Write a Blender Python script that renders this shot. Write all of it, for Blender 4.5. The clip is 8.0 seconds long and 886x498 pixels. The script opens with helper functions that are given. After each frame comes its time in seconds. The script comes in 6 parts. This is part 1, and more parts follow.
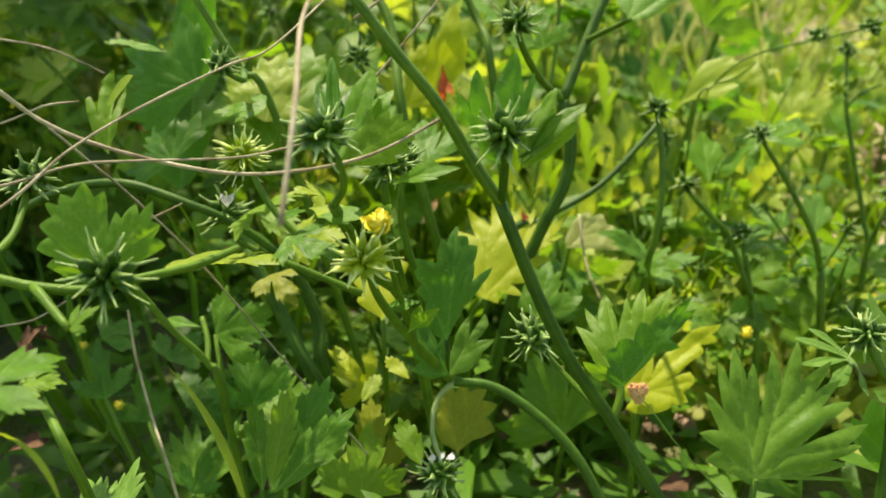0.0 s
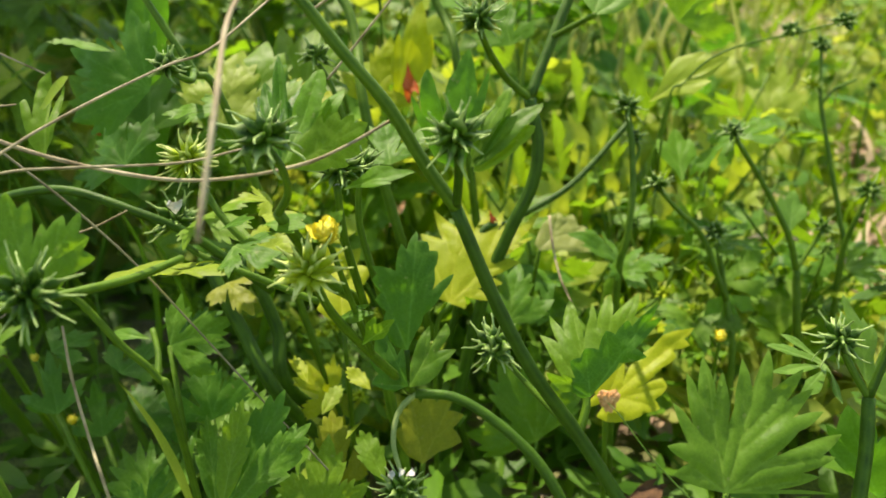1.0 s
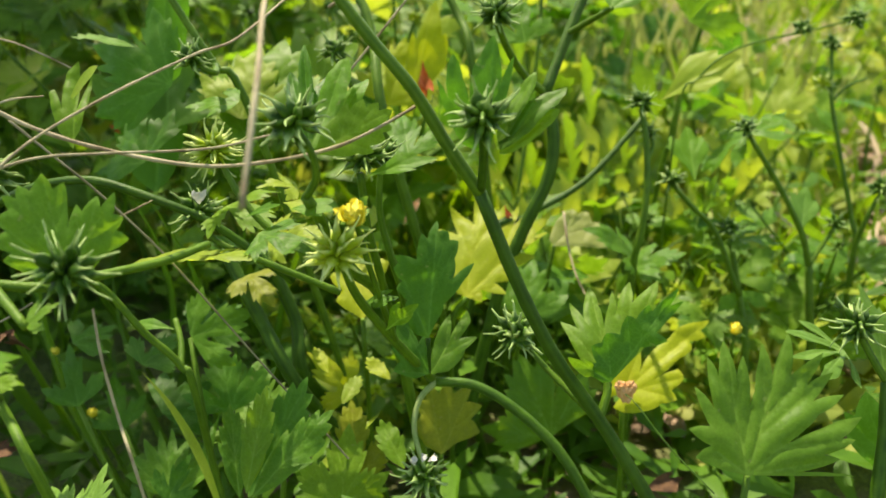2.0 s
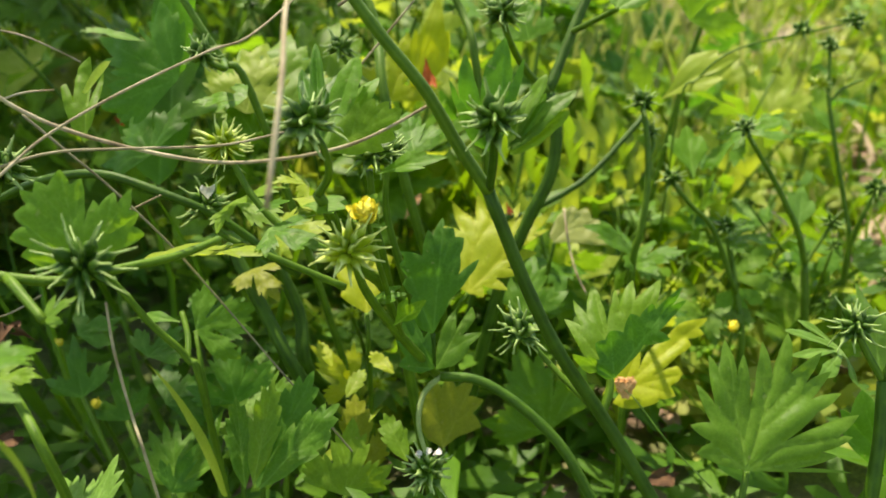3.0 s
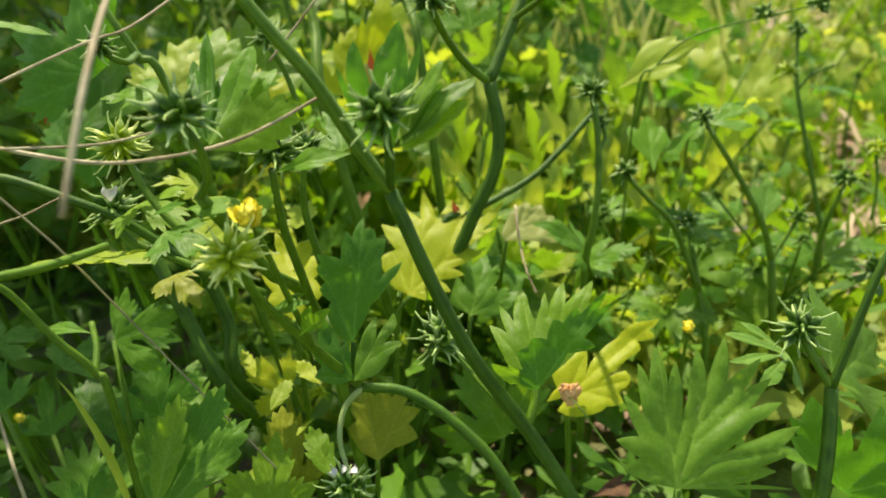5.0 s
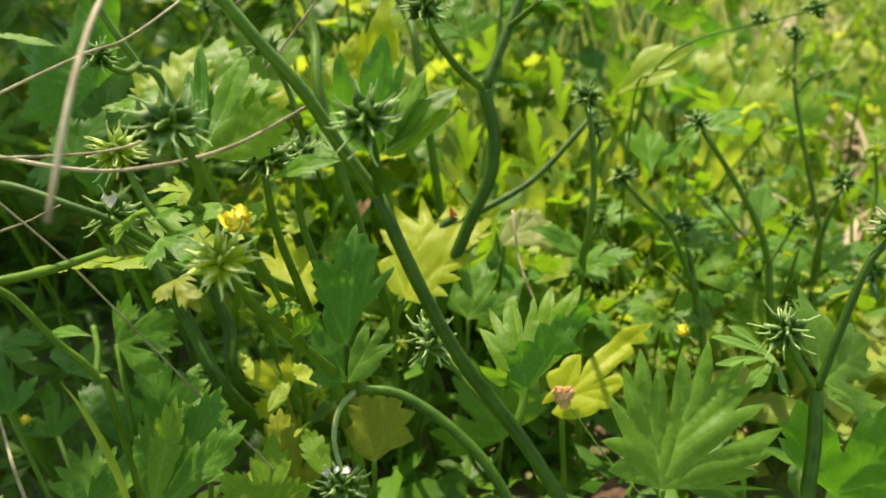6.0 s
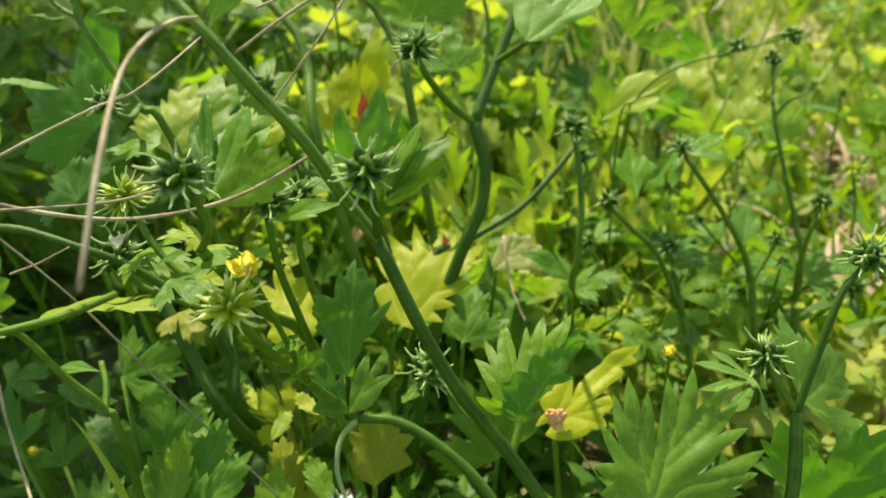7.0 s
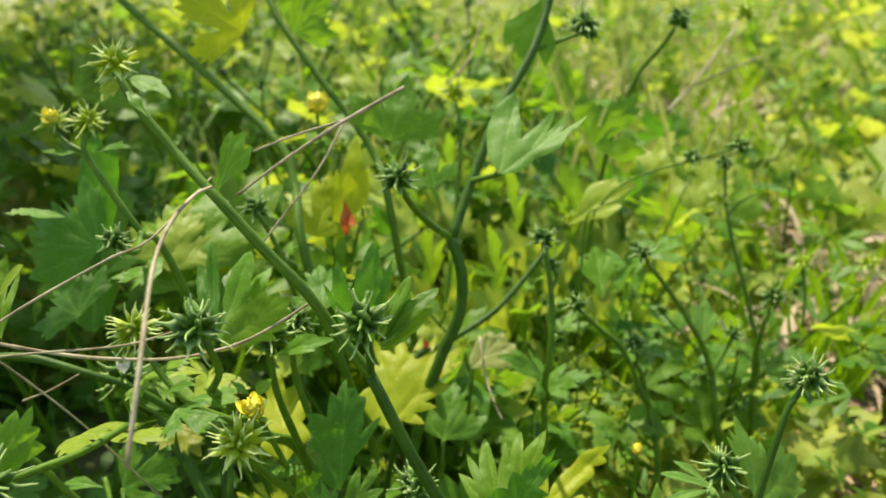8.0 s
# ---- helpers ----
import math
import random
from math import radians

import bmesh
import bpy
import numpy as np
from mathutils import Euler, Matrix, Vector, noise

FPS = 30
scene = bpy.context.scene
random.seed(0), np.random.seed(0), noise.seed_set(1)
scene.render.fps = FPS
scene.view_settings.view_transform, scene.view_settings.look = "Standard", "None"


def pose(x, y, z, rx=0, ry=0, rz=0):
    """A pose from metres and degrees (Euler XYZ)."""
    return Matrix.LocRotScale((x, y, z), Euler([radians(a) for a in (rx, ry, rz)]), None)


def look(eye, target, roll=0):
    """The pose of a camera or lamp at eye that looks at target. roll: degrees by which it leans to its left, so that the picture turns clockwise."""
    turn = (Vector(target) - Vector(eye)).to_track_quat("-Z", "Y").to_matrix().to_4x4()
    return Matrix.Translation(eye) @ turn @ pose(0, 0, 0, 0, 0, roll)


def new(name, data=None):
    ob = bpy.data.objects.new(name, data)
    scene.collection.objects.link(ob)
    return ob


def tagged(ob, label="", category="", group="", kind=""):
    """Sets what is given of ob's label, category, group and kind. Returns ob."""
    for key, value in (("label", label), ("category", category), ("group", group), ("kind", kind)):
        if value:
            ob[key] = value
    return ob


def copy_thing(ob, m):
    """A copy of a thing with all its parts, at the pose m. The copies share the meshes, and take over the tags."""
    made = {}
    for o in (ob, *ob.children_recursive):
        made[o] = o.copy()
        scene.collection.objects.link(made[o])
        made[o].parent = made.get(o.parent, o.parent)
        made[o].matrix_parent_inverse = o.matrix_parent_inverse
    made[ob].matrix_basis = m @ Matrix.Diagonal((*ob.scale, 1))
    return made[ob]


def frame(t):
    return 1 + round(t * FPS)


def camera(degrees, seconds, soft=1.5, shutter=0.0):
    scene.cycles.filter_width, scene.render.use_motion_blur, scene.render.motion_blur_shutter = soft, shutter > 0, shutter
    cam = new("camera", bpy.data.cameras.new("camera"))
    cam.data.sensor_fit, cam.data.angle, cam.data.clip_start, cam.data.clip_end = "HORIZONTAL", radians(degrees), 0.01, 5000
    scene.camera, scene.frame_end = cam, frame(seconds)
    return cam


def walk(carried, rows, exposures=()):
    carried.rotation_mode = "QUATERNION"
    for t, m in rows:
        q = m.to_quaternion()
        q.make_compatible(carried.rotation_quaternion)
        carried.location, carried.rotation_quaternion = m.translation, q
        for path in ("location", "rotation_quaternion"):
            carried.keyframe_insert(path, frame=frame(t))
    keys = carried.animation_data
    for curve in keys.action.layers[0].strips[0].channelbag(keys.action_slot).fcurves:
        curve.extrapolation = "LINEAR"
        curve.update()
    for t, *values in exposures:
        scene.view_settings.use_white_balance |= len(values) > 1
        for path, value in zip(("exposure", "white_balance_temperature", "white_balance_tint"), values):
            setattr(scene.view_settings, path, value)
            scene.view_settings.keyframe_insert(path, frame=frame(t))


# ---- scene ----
from mathutils import geometry

cam = camera(56.0, 8.0, soft=1.7)
ROWS = [
    (0.0, 0.00000, 0.00000, 0.25000, 65.000, -0.000, 0.000),
    (0.5, 0.00134, 0.00437, 0.25214, 64.700, -0.412, -0.370),
    (1.0, 0.00693, 0.00962, 0.24817, 64.801, 0.130, -1.219),
    (1.5, -0.00044, 0.00956, 0.24664, 64.622, 0.227, -0.923),
    (1.7, 0.00101, 0.00550, 0.24379, 65.591, 0.276, -0.958),
    (2.8, 0.00286, 0.00373, 0.24501, 65.441, -0.146, -1.392),
    (3.0, -0.00185, 0.00260, 0.24619, 65.048, -0.497, -1.340),
    (3.5, 0.00399, 0.00754, 0.24479, 64.974, -0.804, -1.480),
    (4.0, 0.01624, 0.01509, 0.24418, 64.879, -0.149, -1.259),
    (4.5, 0.01832, 0.01865, 0.23851, 65.078, -0.348, -1.679),
    (4.7, 0.02117, 0.01682, 0.24185, 64.743, 0.607, -1.546),
    (5.8, 0.01792, 0.01579, 0.23910, 65.001, -0.386, -0.857),
    (6.0, 0.02628, 0.01251, 0.24287, 65.121, 0.931, -0.615),
    (6.5, 0.03059, 0.00779, 0.24895, 65.109, 1.140, -0.865),
    (7.0, 0.02482, 0.00686, 0.25338, 65.600, 1.585, -1.733),
    (7.5, 0.02430, 0.00826, 0.26508, 66.792, 1.056, -2.869),
    (8.0, 0.02100, -0.00480, 0.28062, 69.193, 1.486, -4.001),
]
walk(cam, [(t, pose(x, y, z, rx, ry, rz)) for t, x, y, z, rx, ry, rz in ROWS], [(0.0, 1.17, 7700, 14), (6.5, 1.18, 7600, 14), (8.0, 1.10, 7300, 14)])
cam.data.dof.use_dof, cam.data.dof.focus_distance, cam.data.dof.aperture_fstop = True, 0.205, 18.0

# ---- light: a high summer sun ahead and to one side, shining through the leaves ----
SUN_AZ, SUN_EL = 336.0, 62.0          # degrees clockwise from +y, and above the horizon
world = bpy.data.worlds.new("sky")
scene.world = world
world.use_nodes = True
wn = world.node_tree.nodes
sky = wn.new("ShaderNodeTexSky")
sky.sky_type, sky.sun_disc = "NISHITA", False
sky.sun_elevation, sky.sun_rotation = radians(SUN_EL), radians(SUN_AZ)
wn["Background"].inputs["Strength"].default_value = 0.15
world.node_tree.links.new(sky.outputs[0], wn["Background"].inputs["Color"])
sun_data = bpy.data.lights.new("sun", "SUN")
sun_data.energy, sun_data.angle, sun_data.color = 4.3, radians(0.6), (1.0, 0.95, 0.86)
sun = new("sun", sun_data)
az, el = radians(SUN_AZ), radians(SUN_EL)
sun.matrix_basis = look((math.sin(az) * math.cos(el) * 9, math.cos(az) * math.cos(el) * 9, math.sin(el) * 9), (0, 0, 0))


# ---- materials ----
def nodes_of(name):
    m = bpy.data.materials.new(name)
    m.use_nodes = True
    nt = m.node_tree
    return m, nt, nt.nodes["Principled BSDF"], nt.nodes["Material Output"]


def add(nt, kind, **inputs):
    n = nt.nodes.new(kind)
    for k, v in inputs.items():
        n.inputs[k].default_value = v
    return n


def noise_of(nt, vec, scale, detail=3.0):
    n = add(nt, "ShaderNodeTexNoise", Scale=scale, Detail=detail)
    nt.links.new(vec, n.inputs["Vector"])
    return n.outputs["Fac"]


def ramp(nt, fac, *stops):
    r = nt.nodes.new("ShaderNodeValToRGB")
    while len(r.color_ramp.elements) < len(stops):
        r.color_ramp.elements.new(0.5)
    for e, (p, c) in zip(r.color_ramp.elements, stops):
        e.position, e.color = p, (*c, 1)
    nt.links.new(fac, r.inputs[0])
    return r.outputs["Color"]


def mix(nt, fac, a, b, blend="MIX"):
    m = nt.nodes.new("ShaderNodeMix")
    m.data_type, m.blend_type = "RGBA", blend
    for sock, v in ((m.inputs[0], fac), (m.inputs[6], a), (m.inputs[7], b)):
        if isinstance(v, (int, float)):
            sock.default_value = v
        elif isinstance(v, tuple):
            sock.default_value = (*v, 1)
        else:
            nt.links.new(v, sock)
    return m.outputs[2]


def bump(nt, height, dist, strength=0.6):
    b = add(nt, "ShaderNodeBump", Strength=strength, Distance=dist)
    nt.links.new(height, b.inputs["Height"])
    return b.outputs["Normal"]


def spread(nt, per_island):
    """A random number for each piece: per object, or per island of a joined mesh."""
    n = nt.nodes.new("ShaderNodeNewGeometry" if per_island else "ShaderNodeObjectInfo")
    return n.outputs["Random Per Island"] if per_island else n.outputs["Random"]


def leaf_material(name, dark, mid, light, vein, through_light, glow_colour, rough=0.48, per_island=False, spots=0.0):
    m, nt, bsdf, out = nodes_of(name)
    geo = nt.nodes.new("ShaderNodeNewGeometry")
    place = geo.outputs["Position"]
    rnd = spread(nt, per_island)
    base = ramp(nt, rnd, (0.0, dark), (0.5, mid), (1.0, light))
    blotch = noise_of(nt, place, 160.0, 4.0)
    base = mix(nt, 0.32, base, ramp(nt, blotch, (0.3, dark), (0.7, light)))
    broad = noise_of(nt, place, 42.0, 3.0)
    base = mix(nt, 0.35, base, ramp(nt, broad, (0.34, dark), (0.66, light)))
    fine = noise_of(nt, place, 1400.0, 3.0)
    base = mix(nt, 0.35, base, ramp(nt, fine, (0.35, (0.35, 0.35, 0.35)), (0.65, (1.0, 1.0, 1.0))), "MULTIPLY")
    if not per_island:
        net = add(nt, "ShaderNodeTexVoronoi", Scale=620.0)
        net.feature = "DISTANCE_TO_EDGE"
        nt.links.new(place, net.inputs["Vector"])
        base = mix(nt, ramp(nt, net.outputs["Distance"], (0.0, (0.18, 0.18, 0.18)), (0.09, (0, 0, 0))), base, vein)
        specks = noise_of(nt, place, 520.0, 2.0)
        base = mix(nt, ramp(nt, specks, (0.70, (0, 0, 0)), (0.76, (0.45, 0.45, 0.45))), base, (0.34, 0.30, 0.12))
    va = nt.nodes.new("ShaderNodeAttribute")
    va.attribute_name = "vein"
    pw = add(nt, "ShaderNodeMath")
    pw.operation = "POWER"
    pw.inputs[1].default_value = 1.6
    nt.links.new(va.outputs["Fac"], pw.inputs[0])
    sc = add(nt, "ShaderNodeMath")
    sc.operation = "MULTIPLY"
    sc.inputs[1].default_value = 0.75
    nt.links.new(pw.outputs[0], sc.inputs[0])
    base = mix(nt, sc.outputs[0], base, vein)
    if spots:
        sp = noise_of(nt, place, 420.0, 2.0)
        base = mix(nt, ramp(nt, sp, (0.66, (0, 0, 0)), (0.74, (spots, spots, spots))), base, (0.30, 0.17, 0.06))
    nt.links.new(base, bsdf.inputs["Base Color"])
    rr = add(nt, "ShaderNodeMapRange")
    rr.inputs["To Min"].default_value, rr.inputs["To Max"].default_value = rough - 0.1, rough + 0.18
    nt.links.new(blotch, rr.inputs["Value"])
    nt.links.new(rr.outputs[0], bsdf.inputs["Roughness"])
    bsdf.inputs["Specular IOR Level"].default_value = 0.24
    nt.links.new(bump(nt, fine, 0.00012, 0.3), bsdf.inputs["Normal"])
    tr = nt.nodes.new("ShaderNodeBsdfTranslucent")
    nt.links.new(mix(nt, 0.65, base, glow_colour), tr.inputs["Color"])
    ms = nt.nodes.new("ShaderNodeMixShader")
    ms.inputs[0].default_value = through_light
    nt.links.new(bsdf.outputs[0], ms.inputs[1])
    nt.links.new(tr.outputs[0], ms.inputs[2])
    nt.links.new(ms.outputs[0], out.inputs["Surface"])
    return m


LEAF = leaf_material("leaf_green", (0.036, 0.14, 0.010), (0.068, 0.21, 0.013), (0.13, 0.31, 0.018), (0.25, 0.44, 0.07), 0.5, (0.27, 0.50, 0.010))
# darker copy of the leaf green, with the shade put into the colour
LEAF_DEEP = leaf_material("leaf_shade_green", (0.028, 0.11, 0.007), (0.046, 0.155, 0.009), (0.078, 0.21, 0.013), (0.15, 0.34, 0.05), 0.45, (0.14, 0.42, 0.012))
LEAF_COOL = leaf_material("leaf_cool_green", (0.038, 0.125, 0.009), (0.070, 0.185, 0.012), (0.125, 0.270, 0.020), (0.22, 0.38, 0.05), 0.48, (0.27, 0.48, 0.012))
# young yellow-green leaf; the sun shining through is partly put into its colour
LEAF_YELLOW = leaf_material("leaf_yellow_lit", (0.22, 0.33, 0.008), (0.335, 0.42, 0.012), (0.445, 0.51, 0.018), (0.52, 0.555, 0.05), 0.5, (0.60, 0.665, 0.010), spots=0.25)
# yellow leaf dulled to olive: the shade it lies in is in the colour
LEAF_OLIVE = leaf_material("leaf_yellow_shade", (0.14, 0.18, 0.008), (0.21, 0.25, 0.011), (0.30, 0.34, 0.016), (0.36, 0.40, 0.05), 0.45, (0.34, 0.40, 0.010), spots=0.3)
LEAF_BLEACHED = leaf_material("leaf_bleached", (0.19, 0.25, 0.05), (0.25, 0.30, 0.07), (0.32, 0.36, 0.10), (0.42, 0.45, 0.2), 0.45, (0.48, 0.52, 0.14))
# lighter, yellower leaf green, also standing in for leaf sides that catch the sun
LEAF_FRESH = leaf_material("leaf_fresh_lit", (0.080, 0.20, 0.008), (0.125, 0.27, 0.012), (0.19, 0.35, 0.02), (0.28, 0.44, 0.06), 0.5, (0.34, 0.56, 0.012))
LEAF_LIME = leaf_material("leaf_lime", (0.17, 0.30, 0.02), (0.26, 0.38, 0.03), (0.36, 0.46, 0.045), (0.43, 0.5, 0.1), 0.5, (0.51, 0.62, 0.03))
LEAF_PALE = leaf_material("leaf_pale", (0.08, 0.21, 0.025), (0.12, 0.28, 0.035), (0.18, 0.35, 0.05), (0.30, 0.48, 0.12), 0.45, (0.32, 0.54, 0.03), rough=0.52)
LEAF_FAR = leaf_material("ground_leaf", (0.08, 0.20, 0.02), (0.24, 0.36, 0.04), (0.48, 0.52, 0.09), (0.3, 0.45, 0.1), 0.5, (0.56, 0.62, 0.05), per_island=True)
PALE_GRASS = leaf_material("pale_grass", (0.20, 0.32, 0.05), (0.36, 0.42, 0.10), (0.55, 0.52, 0.22), (0.6, 0.6, 0.3), 0.35, (0.5, 0.55, 0.1), per_island=True)
DRY_BLADE = leaf_material("dry_blade", (0.30, 0.20, 0.11), (0.50, 0.38, 0.22), (0.66, 0.56, 0.36), (0.6, 0.5, 0.3), 0.3, (0.55, 0.45, 0.22), per_island=True)
# green kept deep so the colour carries some of the shade under the plants
LEAF_UNDER = leaf_material("undergrowth_shade_leaf", (0.025, 0.10, 0.006), (0.05, 0.17, 0.009), (0.13, 0.28, 0.012), (0.2, 0.4, 0.06), 0.42, (0.22, 0.44, 0.008), per_island=True)
GRASS = leaf_material("grass_blade", (0.06, 0.19, 0.008), (0.12, 0.28, 0.01), (0.24, 0.40, 0.02), (0.25, 0.45, 0.08), 0.45, (0.32, 0.54, 0.01), per_island=True)


def plant_skin(name, low, high, rough=0.45, tip=None, sheen=0.0, scale=220.0, through_light=0.0, rib=None, keel=None):
    """Stems, fruit and other plant skin: mottled lengthwise, with an optional colour towards the tip (local +z)."""
    m, nt, bsdf, out = nodes_of(name)
    tc = nt.nodes.new("ShaderNodeTexCoord")
    geo = nt.nodes.new("ShaderNodeNewGeometry")
    big = noise_of(nt, geo.outputs["Position"], scale, 4.0)
    fine = noise_of(nt, geo.outputs["Position"], scale * 9, 3.0)
    base = ramp(nt, big, (0.3, low), (0.7, high))
    base = mix(nt, 0.3, base, ramp(nt, fine, (0.3, (0.4, 0.4, 0.4)), (0.7, (1, 1, 1))), "MULTIPLY")
    if rib:
        va = nt.nodes.new("ShaderNodeAttribute")
        va.attribute_name = "vein"
        base = mix(nt, va.outputs["Fac"], base, rib)
    if keel:
        sx = nt.nodes.new("ShaderNodeSeparateXYZ")
        nt.links.new(tc.outputs["Object"], sx.inputs[0])
        ab = add(nt, "ShaderNodeMath")
        ab.operation = "ABSOLUTE"
        nt.links.new(sx.outputs["X"], ab.inputs[0])
        base = mix(nt, ramp(nt, ab.outputs[0], (0.10, (0, 0, 0)), (0.19, (0.6, 0.6, 0.6))), base, keel)
    if tip:
        sep = nt.nodes.new("ShaderNodeSeparateXYZ")
        nt.links.new(tc.outputs["Object"], sep.inputs[0])
        base = mix(nt, ramp(nt, sep.outputs["Z"], (0.50, (0, 0, 0)), (0.70, (0.92, 0.92, 0.92))), base, tip)
    rnd = nt.nodes.new("ShaderNodeObjectInfo").outputs["Random"]
    base = mix(nt, 0.4, base, ramp(nt, rnd, (0.0, (0.55, 0.6, 0.5)), (1.0, (1.0, 1.0, 1.0))), "MULTIPLY")
    nt.links.new(base, bsdf.inputs["Base Color"])
    bsdf.inputs["Roughness"].default_value = rough
    bsdf.inputs["Specular IOR Level"].default_value = 0.2
    if sheen:
        bsdf.inputs["Sheen Weight"].default_value = sheen
    nt.links.new(bump(nt, fine, 0.0003, 0.6), bsdf.inputs["Normal"])
    if through_light:
        tr = nt.nodes.new("ShaderNodeBsdfTranslucent")
        nt.links.new(base, tr.inputs["Color"])
        ms = nt.nodes.new("ShaderNodeMixShader")
        ms.inputs[0].default_value = through_light
        nt.links.new(bsdf.outputs[0], ms.inputs[1])
        nt.links.new(tr.outputs[0], ms.inputs[2])
        nt.links.new(ms.outputs[0], out.inputs["Surface"])
    return m


STEM = plant_skin("stem_green", (0.042, 0.115, 0.004), (0.095, 0.20, 0.009), 0.5, through_light=0.06, rib=(0.15, 0.27, 0.02))
# for dark stems, and for stretches whose shade is put into the colour
STEM_DARK = plant_skin("stem_dark_and_shaded", (0.020, 0.068, 0.003), (0.050, 0.130, 0.006), 0.5, through_light=0.05, rib=(0.075, 0.165, 0.012))
STEM_PALE = plant_skin("stem_pale", (0.25, 0.38, 0.10), (0.40, 0.50, 0.18), 0.45, through_light=0.2)
FRUIT = plant_skin("achene_green", (0.015, 0.058, 0.002), (0.050, 0.140, 0.005), 0.5, tip=(0.34, 0.48, 0.15), through_light=0.05, keel=(0.15, 0.30, 0.03))
FRUIT_YOUNG = plant_skin("achene_young", (0.22, 0.36, 0.010), (0.44, 0.56, 0.025), 0.45, tip=(0.64, 0.74, 0.24), through_light=0.15)
PETAL = plant_skin("petal_yellow", (0.84, 0.72, 0.05), (0.92, 0.84, 0.10), 0.35, through_light=0.2)
STRAW = plant_skin("dry_straw", (0.21, 0.155, 0.075), (0.55, 0.48, 0.29), 0.65, scale=160.0)
STRAW_GREY = plant_skin("weathered_straw", (0.19, 0.17, 0.09), (0.36, 0.32, 0.19), 0.6, scale=160.0)
WITHERED = plant_skin("withered_pink", (0.66, 0.30, 0.10), (0.84, 0.52, 0.24), 0.7, scale=500.0, through_light=0.12)
RED_DRY = plant_skin("withered_red", (0.50, 0.07, 0.015), (0.74, 0.20, 0.04), 0.5, scale=300.0, through_light=0.3)
WHITE_BIT = plant_skin("white_bract", (0.6, 0.58, 0.5), (0.85, 0.83, 0.75), 0.5, through_light=0.2)
LITTER = plant_skin("litter", (0.15, 0.085, 0.045), (0.50, 0.36, 0.24), 0.75, scale=60.0)
DEAD = plant_skin("dead_leaf", (0.055, 0.028, 0.013), (0.17, 0.09, 0.04), 0.8, scale=250.0)


def soil_material():
    m, nt, bsdf, out = nodes_of("soil")
    pos = nt.nodes.new("ShaderNodeNewGeometry").outputs["Position"]
    big = noise_of(nt, pos, 7.0, 5.0)
    mid = noise_of(nt, pos, 60.0, 5.0)
    fine = noise_of(nt, pos, 600.0, 4.0)
    earth = ramp(nt, mid, (0.3, (0.06, 0.04, 0.024)), (0.55, (0.20, 0.135, 0.08)), (0.75, (0.34, 0.25, 0.17)))
    moss = ramp(nt, fine, (0.3, (0.05, 0.11, 0.015)), (0.7, (0.17, 0.25, 0.035)))
    base = mix(nt, ramp(nt, big, (0.40, (0, 0, 0)), (0.56, (0.9, 0.9, 0.9))), earth, moss)
    base = mix(nt, 0.5, base, ramp(nt, fine, (0.3, (0.3, 0.3, 0.3)), (0.7, (1, 1, 1))), "MULTIPLY")
    nt.links.new(base, bsdf.inputs["Base Color"])
    bsdf.inputs["Roughness"].default_value = 0.9
    nt.links.new(bump(nt, mid, 0.01, 0.8), bsdf.inputs["Normal"])
    return m


SOIL = soil_material()


# ---- mesh makers ----
def mesh_of(name, verts, faces, material, vein=None, smooth=True):
    me = bpy.data.meshes.new(name)
    me.from_pydata([tuple(v) for v in verts], [], faces)
    if vein is not None:
        me.attributes.new("vein", "FLOAT", "POINT").data.foreach_set("value", np.asarray(vein, dtype=np.float32))
    if smooth:
        me.polygons.foreach_set("use_smooth", [True] * len(me.polygons))
    me.materials.append(material)
    me.update()
    return me


def part(name, me, parent, m=None, label=""):
    """One mesh object under a thing or a part; m is its pose in the parent's space."""
    ob = new(name, me)
    ob.parent = parent
    if m is not None:
        ob.matrix_basis = m
    return tagged(ob, label) if label else ob


def thing(name, at, label, category, group="", kind=""):
    ob = new(name)
    ob.empty_display_size = 0.01
    ob.location = at
    return tagged(ob, label, category, group, kind)


def glide(points, steps):
    """A smooth line through the points (Catmull-Rom)."""
    p = [Vector(q) for q in points]
    p = [2 * p[0] - p[1], *p, 2 * p[-1] - p[-2]]
    line = []
    for a, b, c, d in zip(p, p[1:], p[2:], p[3:]):
        for k in range(steps):
            t = k / steps
            line.append(0.5 * (2 * b + (c - a) * t + (2 * a - 5 * b + 4 * c - d) * t * t + (3 * b - a - 3 * c + d) * t ** 3))
    line.append(p[-2])
    return line


def tube_mesh(name, points, r0, r1, material, seg=14, steps=6, rib=0.02, knots=0.07):
    line = glide(points, steps)
    n = len(line)
    verts, faces = [], []
    side = None
    for i, c in enumerate(line):
        way = (line[min(i + 1, n - 1)] - line[max(i - 1, 0)]).normalized()
        if side is None:
            side = way.orthogonal().normalized()
        side = (side - way * side.dot(way)).normalized()
        other = way.cross(side)
        r = (r0 + (r1 - r0) * i / (n - 1)) * (1 + knots * noise.noise(c * 180))
        for k in range(seg):
            a = 2 * math.pi * k / seg
            verts.append(c + (side * math.cos(a) + other * math.sin(a)) * r * (1 + rib * (1 if k % 2 else -1)))
    for i in range(n - 1):
        for k in range(seg):
            a, b = i * seg + k, i * seg + (k + 1) % seg
            faces.append((a, b, b + seg, a + seg))
    faces.append(tuple(range(seg))[::-1])
    faces.append(tuple(range((n - 1) * seg, n * seg)))
    return mesh_of(name, verts, faces, material, [0.35 if k % 2 else 0.0 for _ in range(n) for k in range(seg)])


def stem(plant, points, r0, r1, material=None, name="stem", label="", steps=6):
    """A stem of the plant through the points of the world."""
    o = Vector(plant.location)
    return part(name, tube_mesh(name, [Vector(q) - o for q in points], r0, r1, material or STEM, steps=steps), plant, None, label)


